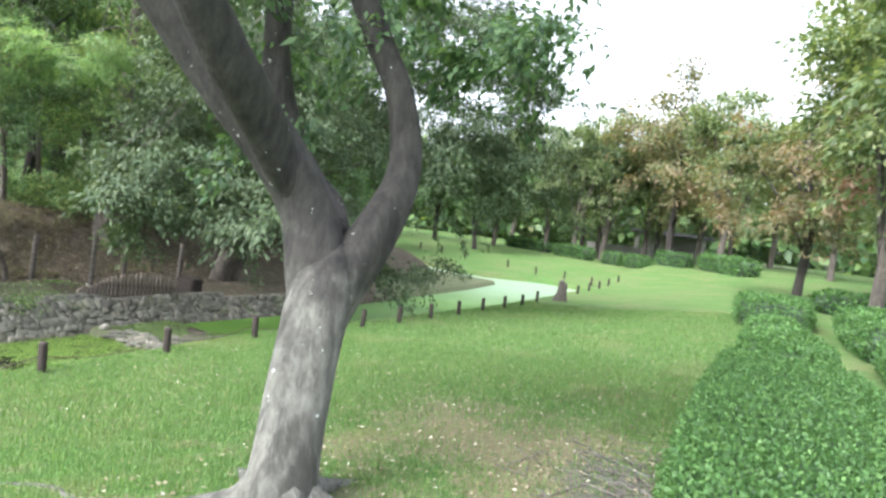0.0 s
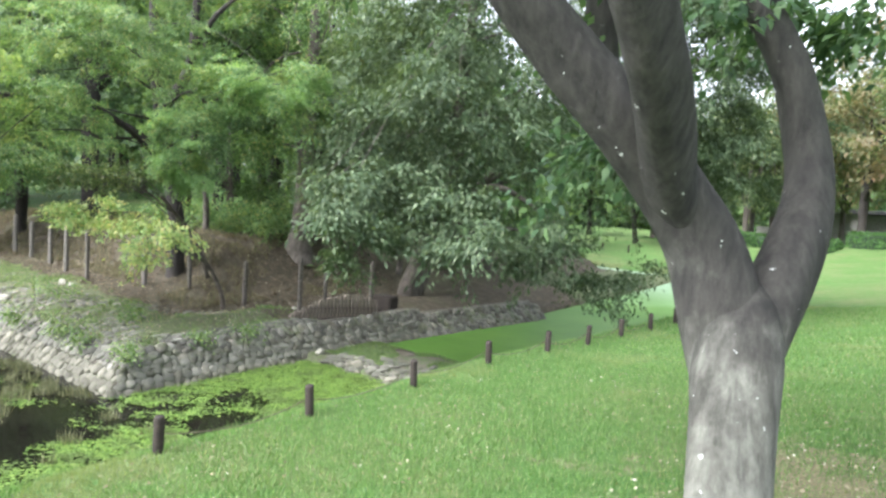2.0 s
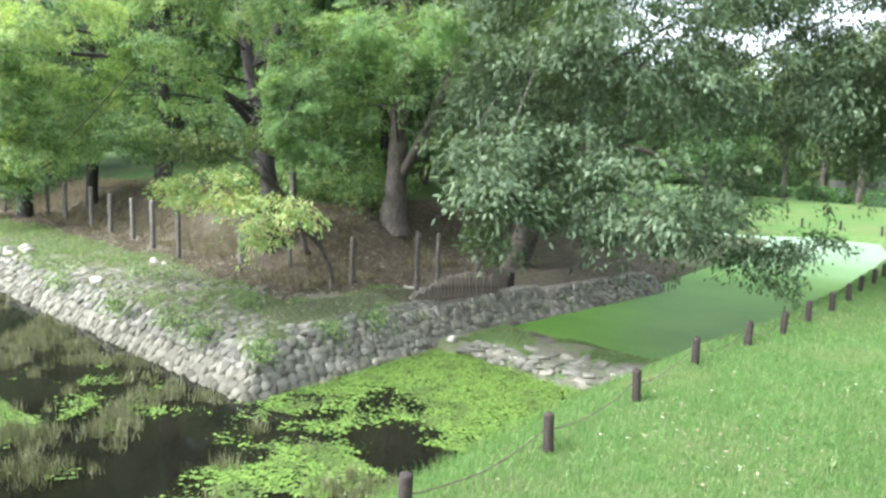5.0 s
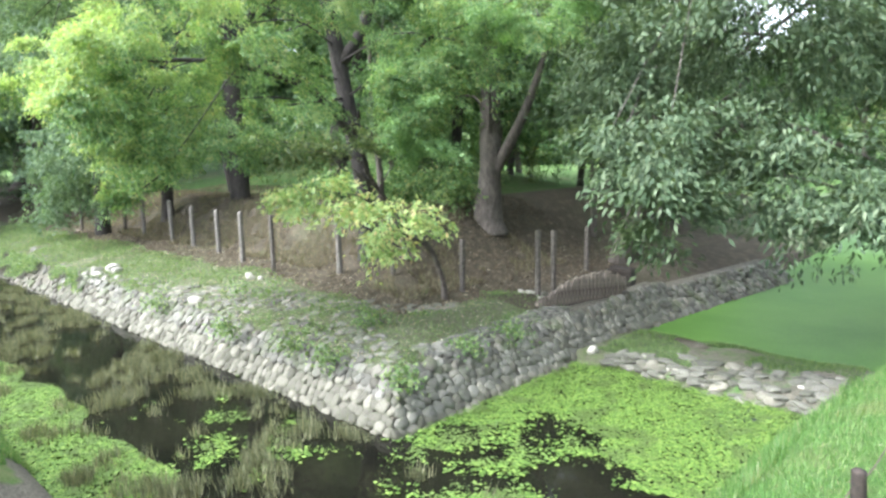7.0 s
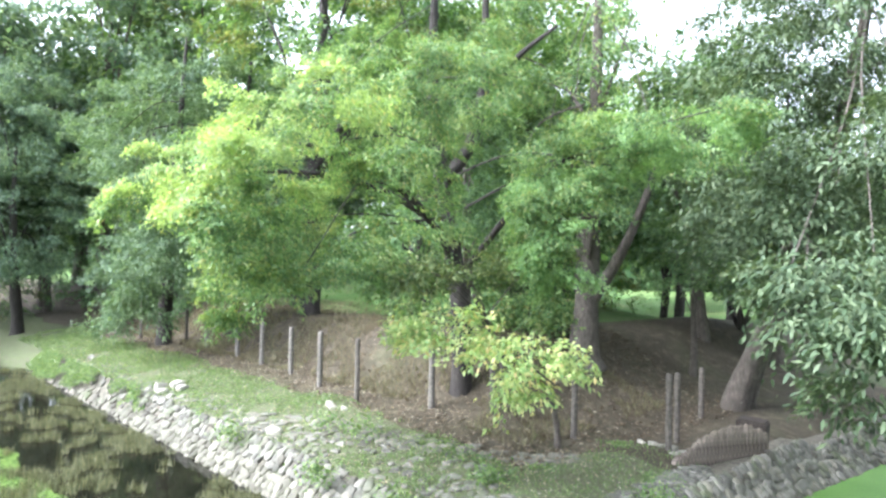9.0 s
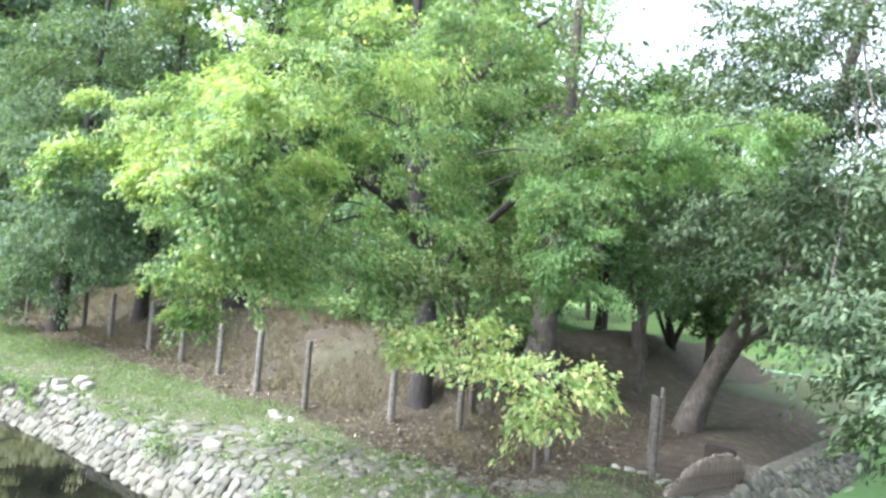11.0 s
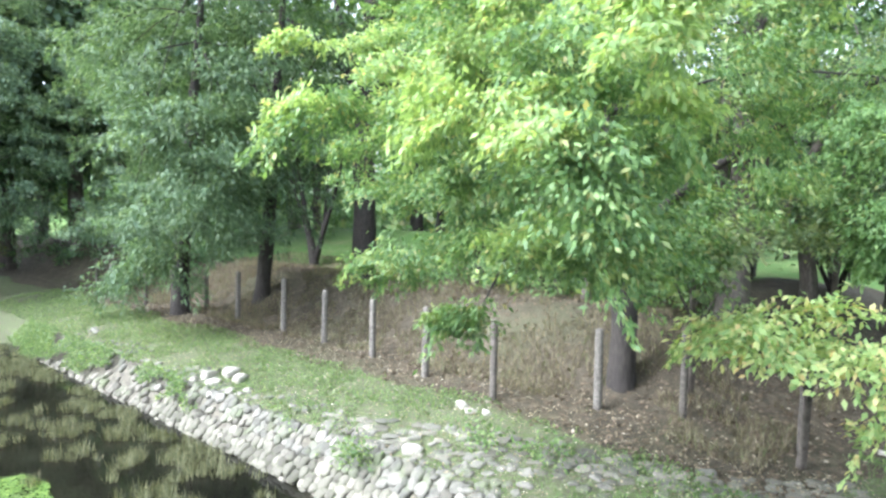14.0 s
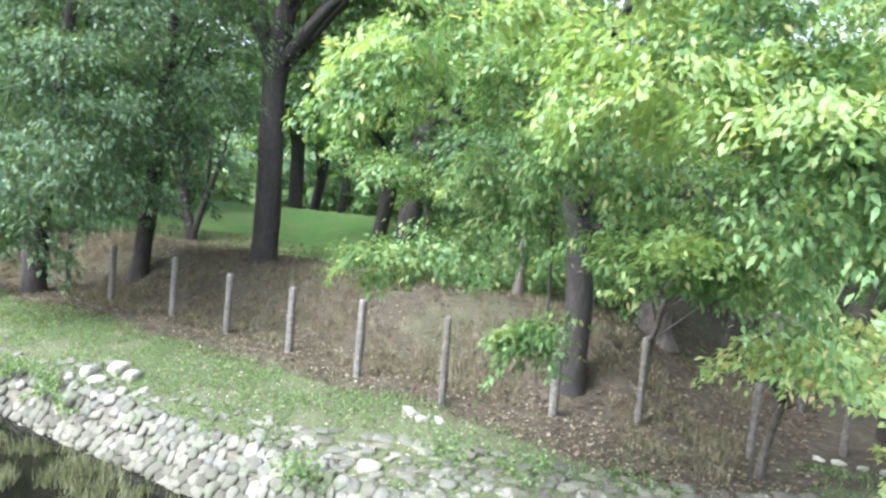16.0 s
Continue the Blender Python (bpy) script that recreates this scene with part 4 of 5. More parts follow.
# bright yellow-green tree by the fence
tree("broad_tree", (-16.8, 8.95), [(0, 0, -0.2, 0.28), (0, 0, 0.1, 0.215), (0, 0, 1.2, 0.19), (-0.1, -0.1, 2.3, 0.18), (-0.3, -0.3, 4.0, 0.16), (-0.5, -0.4, 5.6, 0.12), (-0.5, -0.4, 8.0, 0.06)],
     [[(-0.3, -0.3, 3.9, 0.13), (0.1, 0.1, 4.8, 0.12), (0.3, 0.2, 6.0, 0.1), (0.3, 0.2, 8.0, 0.05)],
      [(0.28, 0.2, 5.5, 0.08), (0.8, 0.5, 6.3, 0.06), (1.5, 0.9, 6.9, 0.03)],
      [(-0.1, -0.1, 2.4, 0.09), (0.3, -1.3, 3.3, 0.075), (0.9, -3.0, 3.9, 0.055), (1.6, -4.6, 3.9, 0.025)],
      [(-0.2, -0.2, 3.0, 0.08), (-0.2, -1.6, 3.6, 0.065), (-0.1, -3.2, 3.8, 0.045), (0.2, -5.2, 3.6, 0.02)],
      [(0, 0, 2.2, 0.07), (1.2, -0.4, 3.0, 0.06), (2.6, -1.0, 3.7, 0.045), (3.6, -1.5, 3.9, 0.03), (4.6, -0.6, 4.2, 0.012)],
      [(0, 0, 1.9, 0.05), (-0.1, -0.2, 2.3, 0.045), (0.25, -0.3, 2.9, 0.04), (0.5, -0.5, 3.0, 0.02)]],
     [(-14.7, 4.4, 2.9, 1.6, 1.7, 1.1, 240), (-16.2, 4.7, 3.0, 1.2, 1.4, 1.1, 150), (-15.7, 2.5, 2.75, 0.45, 0.4, 0.35, 28), (-14.0, 2.9, 2.3, 0.5, 0.4, 0.45, 42), (-16.6, 4.4, 1.9, 0.9, 0.8, 0.6, 84), (-15.2, 3.5, 1.35, 0.35, 0.3, 0.25, 14), (-14.3, 3.3, 1.8, 0.6, 0.5, 0.25, 42), (-14.6, 4.6, 1.9, 0.9, 0.8, 0.35, 63),
      (-13.1, 6.9, 2.3, 0.42, 0.5, 0.8, 56), (-12.2, 8.2, 3.7, 1.3, 1.3, 0.4, 105), (-13.4, 7.5, 3.3, 0.9, 0.9, 0.45, 56), (-16.6, 7.2, 4.9, 2.4, 2.2, 1.0, 300), (-17.2, 8.4, 7.0, 2.6, 2.4, 1.6, 260), (-14.6, 6.2, 4.4, 1.5, 1.3, 0.55, 140)],
     M_LEAF_BRIGHT, M_BARK_D, "broad tree with bright yellow-green sprays hanging over the ditch", per=110, size=0.052, slim=0.44, droop=0.6, seed=31, spread=0.18, auto=14, gap=0.22, clump=7, tight=0.2, thick=0.5,
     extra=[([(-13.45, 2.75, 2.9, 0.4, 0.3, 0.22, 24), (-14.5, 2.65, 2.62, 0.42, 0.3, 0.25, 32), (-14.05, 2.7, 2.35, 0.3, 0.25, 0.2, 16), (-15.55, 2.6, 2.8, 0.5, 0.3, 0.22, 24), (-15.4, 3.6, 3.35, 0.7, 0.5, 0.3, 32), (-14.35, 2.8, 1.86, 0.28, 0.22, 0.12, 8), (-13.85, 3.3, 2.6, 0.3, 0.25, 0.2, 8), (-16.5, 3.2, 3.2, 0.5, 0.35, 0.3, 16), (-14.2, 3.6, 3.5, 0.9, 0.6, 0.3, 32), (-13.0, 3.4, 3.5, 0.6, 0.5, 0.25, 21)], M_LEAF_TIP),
            ([(-13.1, 6.85, 2.2, 0.42, 0.45, 0.75, 49), (-12.1, 8.05, 3.75, 1.2, 1.1, 0.35, 91), (-13.2, 7.2, 3.1, 0.7, 0.6, 0.35, 35)], M_LEAF_SUNNED)])
# small yellowing tree
tree("small_tree", (-14.25, 8.6), [(0, 0, -0.1, 0.06), (0.05, -0.1, 0.4, 0.05), (0.2, -0.6, 1.1, 0.04), (0.5, -1.5, 1.6, 0.02)], [[(0.2, -0.6, 1.1, 0.03), (0.0, -1.6, 1.6, 0.025), (-0.1, -2.8, 1.9, 0.01)]],
     [(-13.0, 6.4, 0.85, 0.62, 0.7, 0.35, 42), (-13.75, 5.5, 1.1, 0.6, 0.5, 0.3, 34), (-12.8, 6.2, 0.45, 0.35, 0.35, 0.2, 8)],
     M_LEAF_YELLOW, M_BARK_G, "small tree with pale yellowing autumn leaves", per=60, size=0.075, slim=0.5, droop=0.55, seed=41, spread=0.24, auto=6, sides=7, clump=5)
tree("small_tree", (-15.9, 9.3), [(0, 0, -0.1, 0.06), (0.2, -0.5, 0.9, 0.05), (0.6, -1.6, 1.9, 0.03)], [],
     [(-14.5, 5.8, 1.8, 0.9, 0.7, 0.22, 30), (-15.0, 6.9, 1.9, 1.3, 0.9, 0.35, 46), (-13.9, 7.0, 1.75, 0.6, 0.6, 0.3, 18)],
     M_LEAF_OLIVE, M_BARK_G, "low spreading tree with olive-green leaves", per=60, size=0.072, slim=0.5, droop=0.4, seed=42, spread=0.26, auto=8, sides=7, clump=6)

# grey-green oak that leans over the pond
tree("leaning_oak", (-13.85, 14.3), [(0, 0, -0.3, 0.36), (0.1, 0, 0.3, 0.27), (0.5, 0.0, 1.3, 0.24), (1.1, -0.3, 2.4, 0.22), (1.9, -0.8, 4.0, 0.18), (2.6, -1.2, 6.5, 0.12), (3.0, -1.4, 8.6, 0.05)],
     [[(0.7, 0.0, 1.7, 0.13), (2.0, -0.6, 2.7, 0.10), (3.8, -1.4, 3.1, 0.07), (5.6, -2.0, 2.4, 0.03)], [(0.9, -0.2, 2.2, 0.13), (1.6, -1.8, 3.2, 0.1), (2.6, -3.6, 3.4, 0.07), (3.4, -5.2, 2.9, 0.03)], [(0.1, 0.3, 0.0, 0.2), (0.3, 0.7, 1.0, 0.16), (0.8, 1.3, 2.6, 0.12), (2.2, 1.8, 4.2, 0.07)]],
     [(-10.2, 12.2, 4.9, 3.0, 3.3, 2.9, 380), (-10.2, 8.7, 1.9, 0.9, 0.8, 0.5, 64), (-9.75, 7.95, 1.1, 0.45, 0.4, 0.6, 40), (-13.0, 13.4, 5.2, 1.9, 1.8, 2.6, 200), (-11.4, 13.0, 6.2, 1.4, 1.4, 2.2, 120), (-11.3, 9.6, 2.6, 0.9, 0.8, 0.7, 50), (-5.6, 16.5, 3.4, 1.6, 1.6, 2.2, 110), (-8.6, 9.6, 1.1, 0.9, 0.8, 0.7, 64), (-8.0, 11.8, 1.0, 0.8, 0.8, 0.7, 44), (-7.45, 12.5, -0.05, 0.28, 0.3, 0.55, 12), (-7.0, 14.0, 0.35, 0.5, 0.7, 0.4, 16),
      (-8.0, 15.0, 4.2, 2.0, 2.2, 2.8, 230), (-9.1, 10.2, 3.6, 1.4, 1.4, 1.1, 80), (-6.6, 15.6, 4.4, 1.4, 1.5, 2.4, 160), (-7.5, 14.3, 6.4, 2.2, 2.2, 2.0, 230), (-12.6, 12.6, 2.9, 1.3, 1.2, 1.3, 84)],
     M_LEAF_OAK, M_BARK_G, "dense grey-green evergreen oak leaning over the duckweed pond", per=85, size=0.115, slim=0.34, droop=0.55, seed=51, spread=0.42, auto=18, gap=0.1)
# gnarled tree on the bank
tree("gnarled_tree", (-16.5, 12.6), [(0, 0, -0.3, 0.55), (0, 0, 0.1, 0.38), (0.05, 0, 0.9, 0.29), (0.1, 0, 2.0, 0.24), (0.1, 0.1, 4.0, 0.2), (0.2, 0.1, 7.0, 0.12), (0.2, 0.1, 9.5, 0.05)],
     [[(0.1, 0, 1.1, 0.15), (0.6, 0.1, 1.9, 0.13), (1.1, 0.3, 3.0, 0.1), (1.6, 0.5, 4.5, 0.05)], [(-0.1, 0.1, 0.8, 0.15), (-0.35, 0.3, 2.0, 0.13), (-0.4, 0.5, 4.5, 0.08)]],
     [(-17.2, 13.2, 7.2, 1.9, 2.0, 2.4, 130), (-16.0, 11.6, 4.4, 1.4, 1.2, 0.8, 70), (-17.0, 12.0, 3.2, 1.6, 1.0, 0.8, 60)],
     M_LEAF_BRIGHT, M_BARK_G, "tall gnarled tree with a flared foot on the leafy bank", per=70, size=0.1, slim=0.5, droop=0.4, seed=61, auto=12)
# grey-green trees at the bend of the ditch
tree("evergreen_oak", (-28.3, 7.7), [(0, 0, -0.2, 0.32), (0, 0, 0.2, 0.24), (0.1, 0, 1.6, 0.2), (0.6, -0.1, 3.5, 0.16), (1.2, -0.2, 6, 0.1), (1.6, -0.2, 9, 0.04)], [],
     [(-26.6, 7.2, 5.0, 2.5, 2.1, 3.4, 280), (-24.8, 6.3, 3.0, 1.1, 1.2, 1.5, 100), (-27.4, 6.6, 1.9, 1.2, 0.8, 1.0, 60), (-29.4, 6.6, 0.2, 0.55, 0.5, 0.45, 20), (-26.0, 6.2, 0.9, 0.5, 0.5, 0.5, 16)],
     M_LEAF_GREY, M_BARK_D, "evergreen oak with drooping grey-green leaves by the fence", per=75, size=0.125, slim=0.36, droop=0.55, seed=71, spread=0.45, auto=10, gap=0.08)
tree("evergreen_oak", (-26.9, 9.2), [(0, 0, -0.2, 0.3), (0, 0, 0.2, 0.2), (0.2, 0.0, 1.6, 0.17), (0.6, -0.1, 4, 0.13), (1.0, -0.1, 8, 0.05)], [],
     [(-25.4, 8.7, 5.0, 1.6, 1.6, 3.2, 130), (-25.6, 8.2, 2.2, 1.1, 0.9, 1.3, 50)],
     M_LEAF_GREY, M_BARK_D, "slim evergreen oak with grey-green leaves on the bank", per=75, size=0.125, slim=0.36, droop=0.55, seed=72, spread=0.45, auto=9, gap=0.08)
# small many-stemmed tree behind the crest
tree("many_stemmed_tree", (-30.4, 13.4), [(0, 0, -0.2, 0.2), (0, 0, 0.2, 0.16), (-0.2, -0.1, 1.2, 0.11), (-0.5, -0.2, 2.6, 0.07), (-0.8, -0.3, 4.2, 0.03)],
     [[(0.05, 0, 0.1, 0.11), (0.45, 0.1, 1.3, 0.08), (0.9, 0.2, 2.6, 0.05), (1.3, 0.2, 4.0, 0.02)], [(-0.1, 0, 0.1, 0.1), (-0.7, 0.2, 1.1, 0.07), (-1.4, 0.3, 2.2, 0.04), (-2.0, 0.3, 3.2, 0.02)], [(0, 0.1, 0.1, 0.09), (0.15, 0.3, 1.5, 0.07), (0.1, 0.5, 3.2, 0.03)]],
     [(-30.4, 13.4, 5.0, 2.6, 2.2, 1.6, 120)], M_LEAF_WOOD, M_BARK_D, "small dark tree with many stems behind the bank's crest", per=50, size=0.15, slim=0.5, seed=85, auto=8, spread=0.5)
tree("many_stemmed_tree", (-16.6, 21.5), [(0, 0, -0.2, 0.16), (0, 0, 0.2, 0.13), (-0.2, -0.1, 1.2, 0.1), (-0.5, -0.2, 2.8, 0.06), (-0.8, -0.3, 4.6, 0.03)],
     [[(0.05, 0, 0.1, 0.09), (0.45, 0.1, 1.3, 0.07), (0.9, 0.2, 2.8, 0.04), (1.2, 0.2, 4.4, 0.02)], [(-0.1, 0, 0.1, 0.08), (-0.7, 0.2, 1.3, 0.06), (-1.3, 0.3, 2.6, 0.03)]],
     [(-16.6, 21.5, 5.0, 2.4, 2.2, 1.8, 120)], M_LEAF_WOOD, M_BARK_D, "small dark tree with splayed stems near the pond", per=50, size=0.15, slim=0.5, seed=86, auto=8, spread=0.5)
# young trees that fill the gaps between the trunks
for seed, at, top, blobs in [(87, (-18.6, 10.9), 5.2, [(-18.2, 10.2, 3.1, 1.4, 0.9, 0.8, 70), (-18.8, 10.4, 5.0, 1.6, 1.2, 1.0, 70)]), (88, (-20.7, 13.2), 5.6, [(-20.2, 12.6, 3.2, 1.7, 1.2, 1.1, 80), (-20.4, 12.8, 5.6, 2.0, 1.6, 1.2, 80)]),
                             (89, (-15.5, 15.8), 4.4, [(-15.3, 15.0, 3.4, 1.4, 1.2, 1.3, 80), (-15.0, 14.6, 1.9, 0.8, 0.8, 0.5, 24)]), (90, (-22.9, 14.6), 4.6, [(-22.6, 13.8, 3.4, 1.7, 1.3, 1.2, 80)])]:
    tree("young_tree", at, [(0, 0, -0.1, 0.11), (0.05, 0, 0.6, 0.08), (0.1, -0.2, top * 0.5, 0.055), (0.2, -0.3, top, 0.02)], [], blobs, M_LEAF_WOOD, M_BARK_G, "young mid-green tree in the gaps of the wood", per=60, size=0.1, slim=0.5, seed=seed, auto=8, spread=0.34, gap=0.1, thick=1.2)
# trees that close the end of the ditch
for seed, at, blobs in [(91, (-34.2, 9.4), [(-33.4, 8.6, 4.2, 2.0, 1.6, 2.6, 170), (-33.6, 8.2, 1.4, 1.3, 1.0, 0.9, 50)]), (92, (-37.4, 5.6), [(-36.4, 5.4, 3.6, 2.2, 2.0, 2.4, 170), (-36.6, 5.2, 7.0, 2.8, 2.4, 2.2, 150)]), (93, (-38.5, 1.5), [(-37.4, 1.8, 4.2, 2.2, 2.2, 2.8, 170)])]:
    tree("evergreen_oak", at, [(0, 0, -0.2, 0.28), (0.1, 0, 0.4, 0.22), (0.4, -0.2, 2.0, 0.18), (0.9, -0.4, 4.5, 0.12), (1.0, -0.4, 7, 0.05)], [], blobs, M_LEAF_FAR, M_BARK_D, "evergreen oak closing the end of the ditch", per=60, size=0.14, slim=0.4, droop=0.55, seed=seed, auto=8, spread=0.45, gap=0.06)
# tall dark trunks on the crest
tree("tall_tree", (-24.3, 10.3), [(0, 0, -0.3, 0.42), (0, 0, 0.2, 0.30), (0, 0, 2.0, 0.265), (-0.05, 0, 3.6, 0.25), (-0.1, 0.1, 4.4, 0.26), (0.1, 0.1, 6.5, 0.2), (0.3, 0.1, 11, 0.08)],
     [[(-0.1, 0.1, 4.0, 0.16), (-0.6, 0, 4.9, 0.14), (-1.5, -0.2, 5.8, 0.1), (-2.8, -0.3, 6.6, 0.05)], [(0, 0.1, 4.2, 0.15), (0.9, 0.2, 5.2, 0.12), (2.0, 0.3, 6.0, 0.06)]],
     [(-24.2, 10.6, 9.4, 4.4, 3.6, 3.0, 260)], M_LEAF_MID, M_BARK_D, "tall tree with a straight dark trunk on the bank's crest", per=50, size=0.18, slim=0.5, seed=81, auto=10, spread=0.5)
tree("tall_tree", (-22.0, 12.2), [(0, 0, -0.3, 0.38), (0, 0, 0.2, 0.28), (0.2, 0, 2.0, 0.25), (0.5, 0.1, 5.0, 0.2), (0.7, 0.1, 11, 0.06)], [],
     [(-21.3, 12.6, 8.6, 3.8, 3.4, 3.4, 230)], M_LEAF_MID, M_BARK_D, "tall tree with a leaning dark trunk in the wood", per=50, size=0.18, slim=0.5, seed=82, auto=9, spread=0.5)


def wood_tree(kind, leaf, bark, seed, height, label, size=0.24, n=190):
    """A tree of the wood behind, built at the origin for copying."""
    g = np.random.default_rng(seed)
    t = holder(kind, (0, 0, 0), label, "tree", "trees of the wood")
    h = height
    line = smooth_line([(0, 0, -0.5, 0.34), (0, 0, 0.3, 0.22), (g.normal(0, .15), g.normal(0, .15), h * 0.3, 0.19), (g.normal(0, .3), g.normal(0, .3), h * 0.6, 0.13), (0, 0, h * 0.82, 0.03)], 5)
    part_np("trunk", *tube(line, 8, 0.1, seed), bark, t, smooth=True)
    blobs = [(0, 0, h * 0.62, h * 0.27, h * 0.27, h * 0.36, n)] + [(g.normal(0, h * 0.14), g.normal(0, h * 0.14), h * g.uniform(0.3, 0.85), h * 0.16, h * 0.16, h * 0.11, n // 5) for _ in range(5)]
    cs, os = crown_points(g, blobs, np.zeros(3), 0.14)
    for i, e in enumerate(cs[g.choice(len(cs), 9, replace=False)]):
        s = line[int(len(line) * g.uniform(0.35, 0.85))]
        mid = (s[:3] + e) / 2 + np.array([0, 0, 0.4])
        part_np("limb", *tube(smooth_line([(*s[:3], s[3] * .5), (*mid, s[3] * 0.3), (*e, 0.012)], 3), 5), bark, t, smooth=True)
    v, f = sprays(g, cs, os, 34, size, 0.5, 0.35, 0.75)
    part_np("crown", v, f, leaf, t)
    return t


WOOD = [wood_tree("wood_tree", M_LEAF_WOOD, M_BARK_D, 101, 11, "dark leafy tree of the wood on the mound"),
        wood_tree("wood_tree", M_LEAF_MID, M_BARK_D, 102, 12, "mid-green tree of the wood on the mound"),
        wood_tree("wood_tree", M_LEAF_WOOD, M_BARK_G, 103, 9, "dense dark-green tree of the wood"),
        wood_tree("wood_tree", M_LEAF_OLIVE, M_BARK_G, 104, 12, "olive-green tree at the edge of the park")]
WOOD.append(wood_tree("wood_tree", M_LEAF_FAR, M_BARK_G, 106, 11, "grey-green evergreen tree beyond the end of the ditch"))
WOOD_AT = [(-23.5, 19, 1), (-25, 15.5, 0), (-39, 20, 4), (-41, 14, 4), (-42, 10, 4), (-44, 8, 4), (-18.5, 20, 0), (-16.6, 18.6, 2), (-15.2, 20.5, 2), (-23, 21, 2), (-28, 20, 0), (-36, 24, 1), (-21, 26, 0),
           (-27, 27, 1), (-34, 25, 0), (-41, 20, 2), (-45, 15, 1), (-40, 30, 0), (-31, 33, 2), (-48, 4, 4), (-43, 4.5, 4), (-45, 1, 4), (-50, 11, 2), (-46, -2, 1), (-55, 6, 0), (-24, 38, 0), (-30, 44, 2), (-38, 40, 1),
           (-26, 52, 0), (-34, 55, 0), (-22, 56, 2), (-20, 47, 0)]
used = [False] * 5
for i, (x, y, k) in enumerate(WOOD_AT):
    m = pose(x, y, gz(x, y), 0, 0, (i * 137) % 360)
    if not used[k]:
        WOOD[k].matrix_basis = m
        used[k] = True
    else:
        t = copy_thing(WOOD[k], m)
        s = (0.85 + 0.3 * ((i * 0.618) % 1)) * (0.55 if -19 < x < -13 and y < 30 else 1.5 if x < -34 else 1.0)
        t.scale = (s, s, s)
WOOD[3].matrix_basis = pose(9.5, 30, gz(9.5, 30))
tagged(WOOD[3], group="trees of the park")
for i, (x, y, s) in enumerate([(-12.4, 57, 1.1), (-9.4, 60, 1.1), (5.5, 36, 1.0), (4.6, 24.5, 1.0), (14, 45, 1.1), (3, 64, 1.0), (-16, 64, 1.1), (-3, 70, 1.0), (10, 60, 1.2), (20, 34, 1.1), (-24, 66, 1.1), (-9, 64, 1.1), (-13.5, 60, 0.9), (-5, 60, 1.0), (0.5, 56, 1.0), (7, 50, 1.1), (3.8, 47, 0.9), (6.5, 31, 0.8), (3.9, 14.5, 0.9), (2.9, 21.5, 0.9), (-2.6, 47, 1.05), (-17.5, 57, 1.0), (-14.6, 56, 0.95)]):
    t = copy_thing(WOOD[3], pose(x, y, gz(x, y), 0, 0, 71 * i))
    t.scale = (s, s, s)
rust = wood_tree("autumn_tree", M_LEAF_RUST, M_BARK_D, 105, 11, "spreading tree turning rust-red in autumn")
rust.matrix_basis = pose(-6.6, 53.5, gz(-6.6, 53.5))
rust.scale = (1.4, 1.4, 1.45)
for x, y, k in [(1.4, 31, 0.9)]:
    t = copy_thing(rust, pose(x, y, gz(x, y), 0, 0, 140 + 60 * x))
    t.scale = (k, k, k)


# shrubs under the trees of the mound
def shrub(at, rx, ry, h, leaf, label, seed, size=0.11, n=90):
    g = np.random.default_rng(seed)
    z0 = gz(*at)
    t = holder("shrub", (at[0], at[1], z0), label, "shrub", "shrubs under the trees")
    for i in range(4):
        a = g.uniform(0, 6.28)
        part_np("stem", *tube([(0, 0, -0.1, 0.03), (0.2 * math.cos(a), 0.2 * math.sin(a), h * 0.4, 0.022), (rx * 0.5 * math.cos(a), ry * 0.5 * math.sin(a), h * 0.8, 0.008)], 5), M_BARK_D, t)
    cs, os = crown_points(g, [(0, 0, h * 0.55, rx, ry, h * 0.5, n)], np.zeros(3), 0.05)
    part_np("crown", *sprays(g, cs, os, 40, size, 0.5, 0.35, 0.4), leaf, t)
    return t


# Kind 2 takes a brighter leaf, painting in light that falls through the wood.
for i, (x, y, rx, ry, h, k) in enumerate([(-19.6, 14.2, 1.6, 1.0, 1.3, 2), (-21.5, 16.0, 2.0, 1.2, 1.7, 1), (-24.5, 18.0, 2.2, 1.3, 1.8, 1), 
                                          (-37.5, 11.0, 2.2, 1.6, 2.2, 0), (-41, 9.0, 2.4, 1.8, 2.4, 0), (-44, 6.0, 2.4, 1.8, 2.6, 1), (-18.0, 12.4, 1.1, 0.8, 0.8, 2),
                                          (-19.8, 11.6, 1.3, 0.9, 0.8, 2), (-22, 22, 3, 1.6, 2.2, 1), (-29, 23, 3, 1.8, 2.2, 1), (-36, 18, 3, 1.8, 2.4, 1), (-47, 2, 2.6, 2, 2.6, 1), (-40.5, 3.2, 1.8, 1.4, 1.5, 1), (-31.5, 9.6, 1.4, 0.9, 1.0, 0)]):
    shrub((x, y), rx, ry, h, (M_LEAF_DARK, M_LEAF_MID, M_LEAF_BRIGHT)[k], "leafy shrub on the crest of the bank, light painted into its green" if k == 2 else "leafy mid-green shrub on the crest of the bank" if k else "dark evergreen shrub in the shade of the wood", 300 + i)
# woods along the horizon
g = np.random.default_rng(9)
a = np.concatenate([g.uniform(-1.75, 0.45, 3400), g.uniform(1.5, 4.6, 700)])
dist = g.uniform(85, 125, len(a))
c = np.stack([dist * np.sin(a), dist * np.cos(a), g.uniform(-0.5, 11, len(a)) + 2.5 * wavy(a * 9, a * 3, 2.0, 2)], -1)
v, f = sprays(g, c, unit(-c + g.normal(0, 20, c.shape)), 16, 1.5, 0.6, 0.3, 3.0)
tagged(part_np("far_woods", v, f, M_LEAF_MID), "far green woods along the horizon", "woods", kind="stuff")


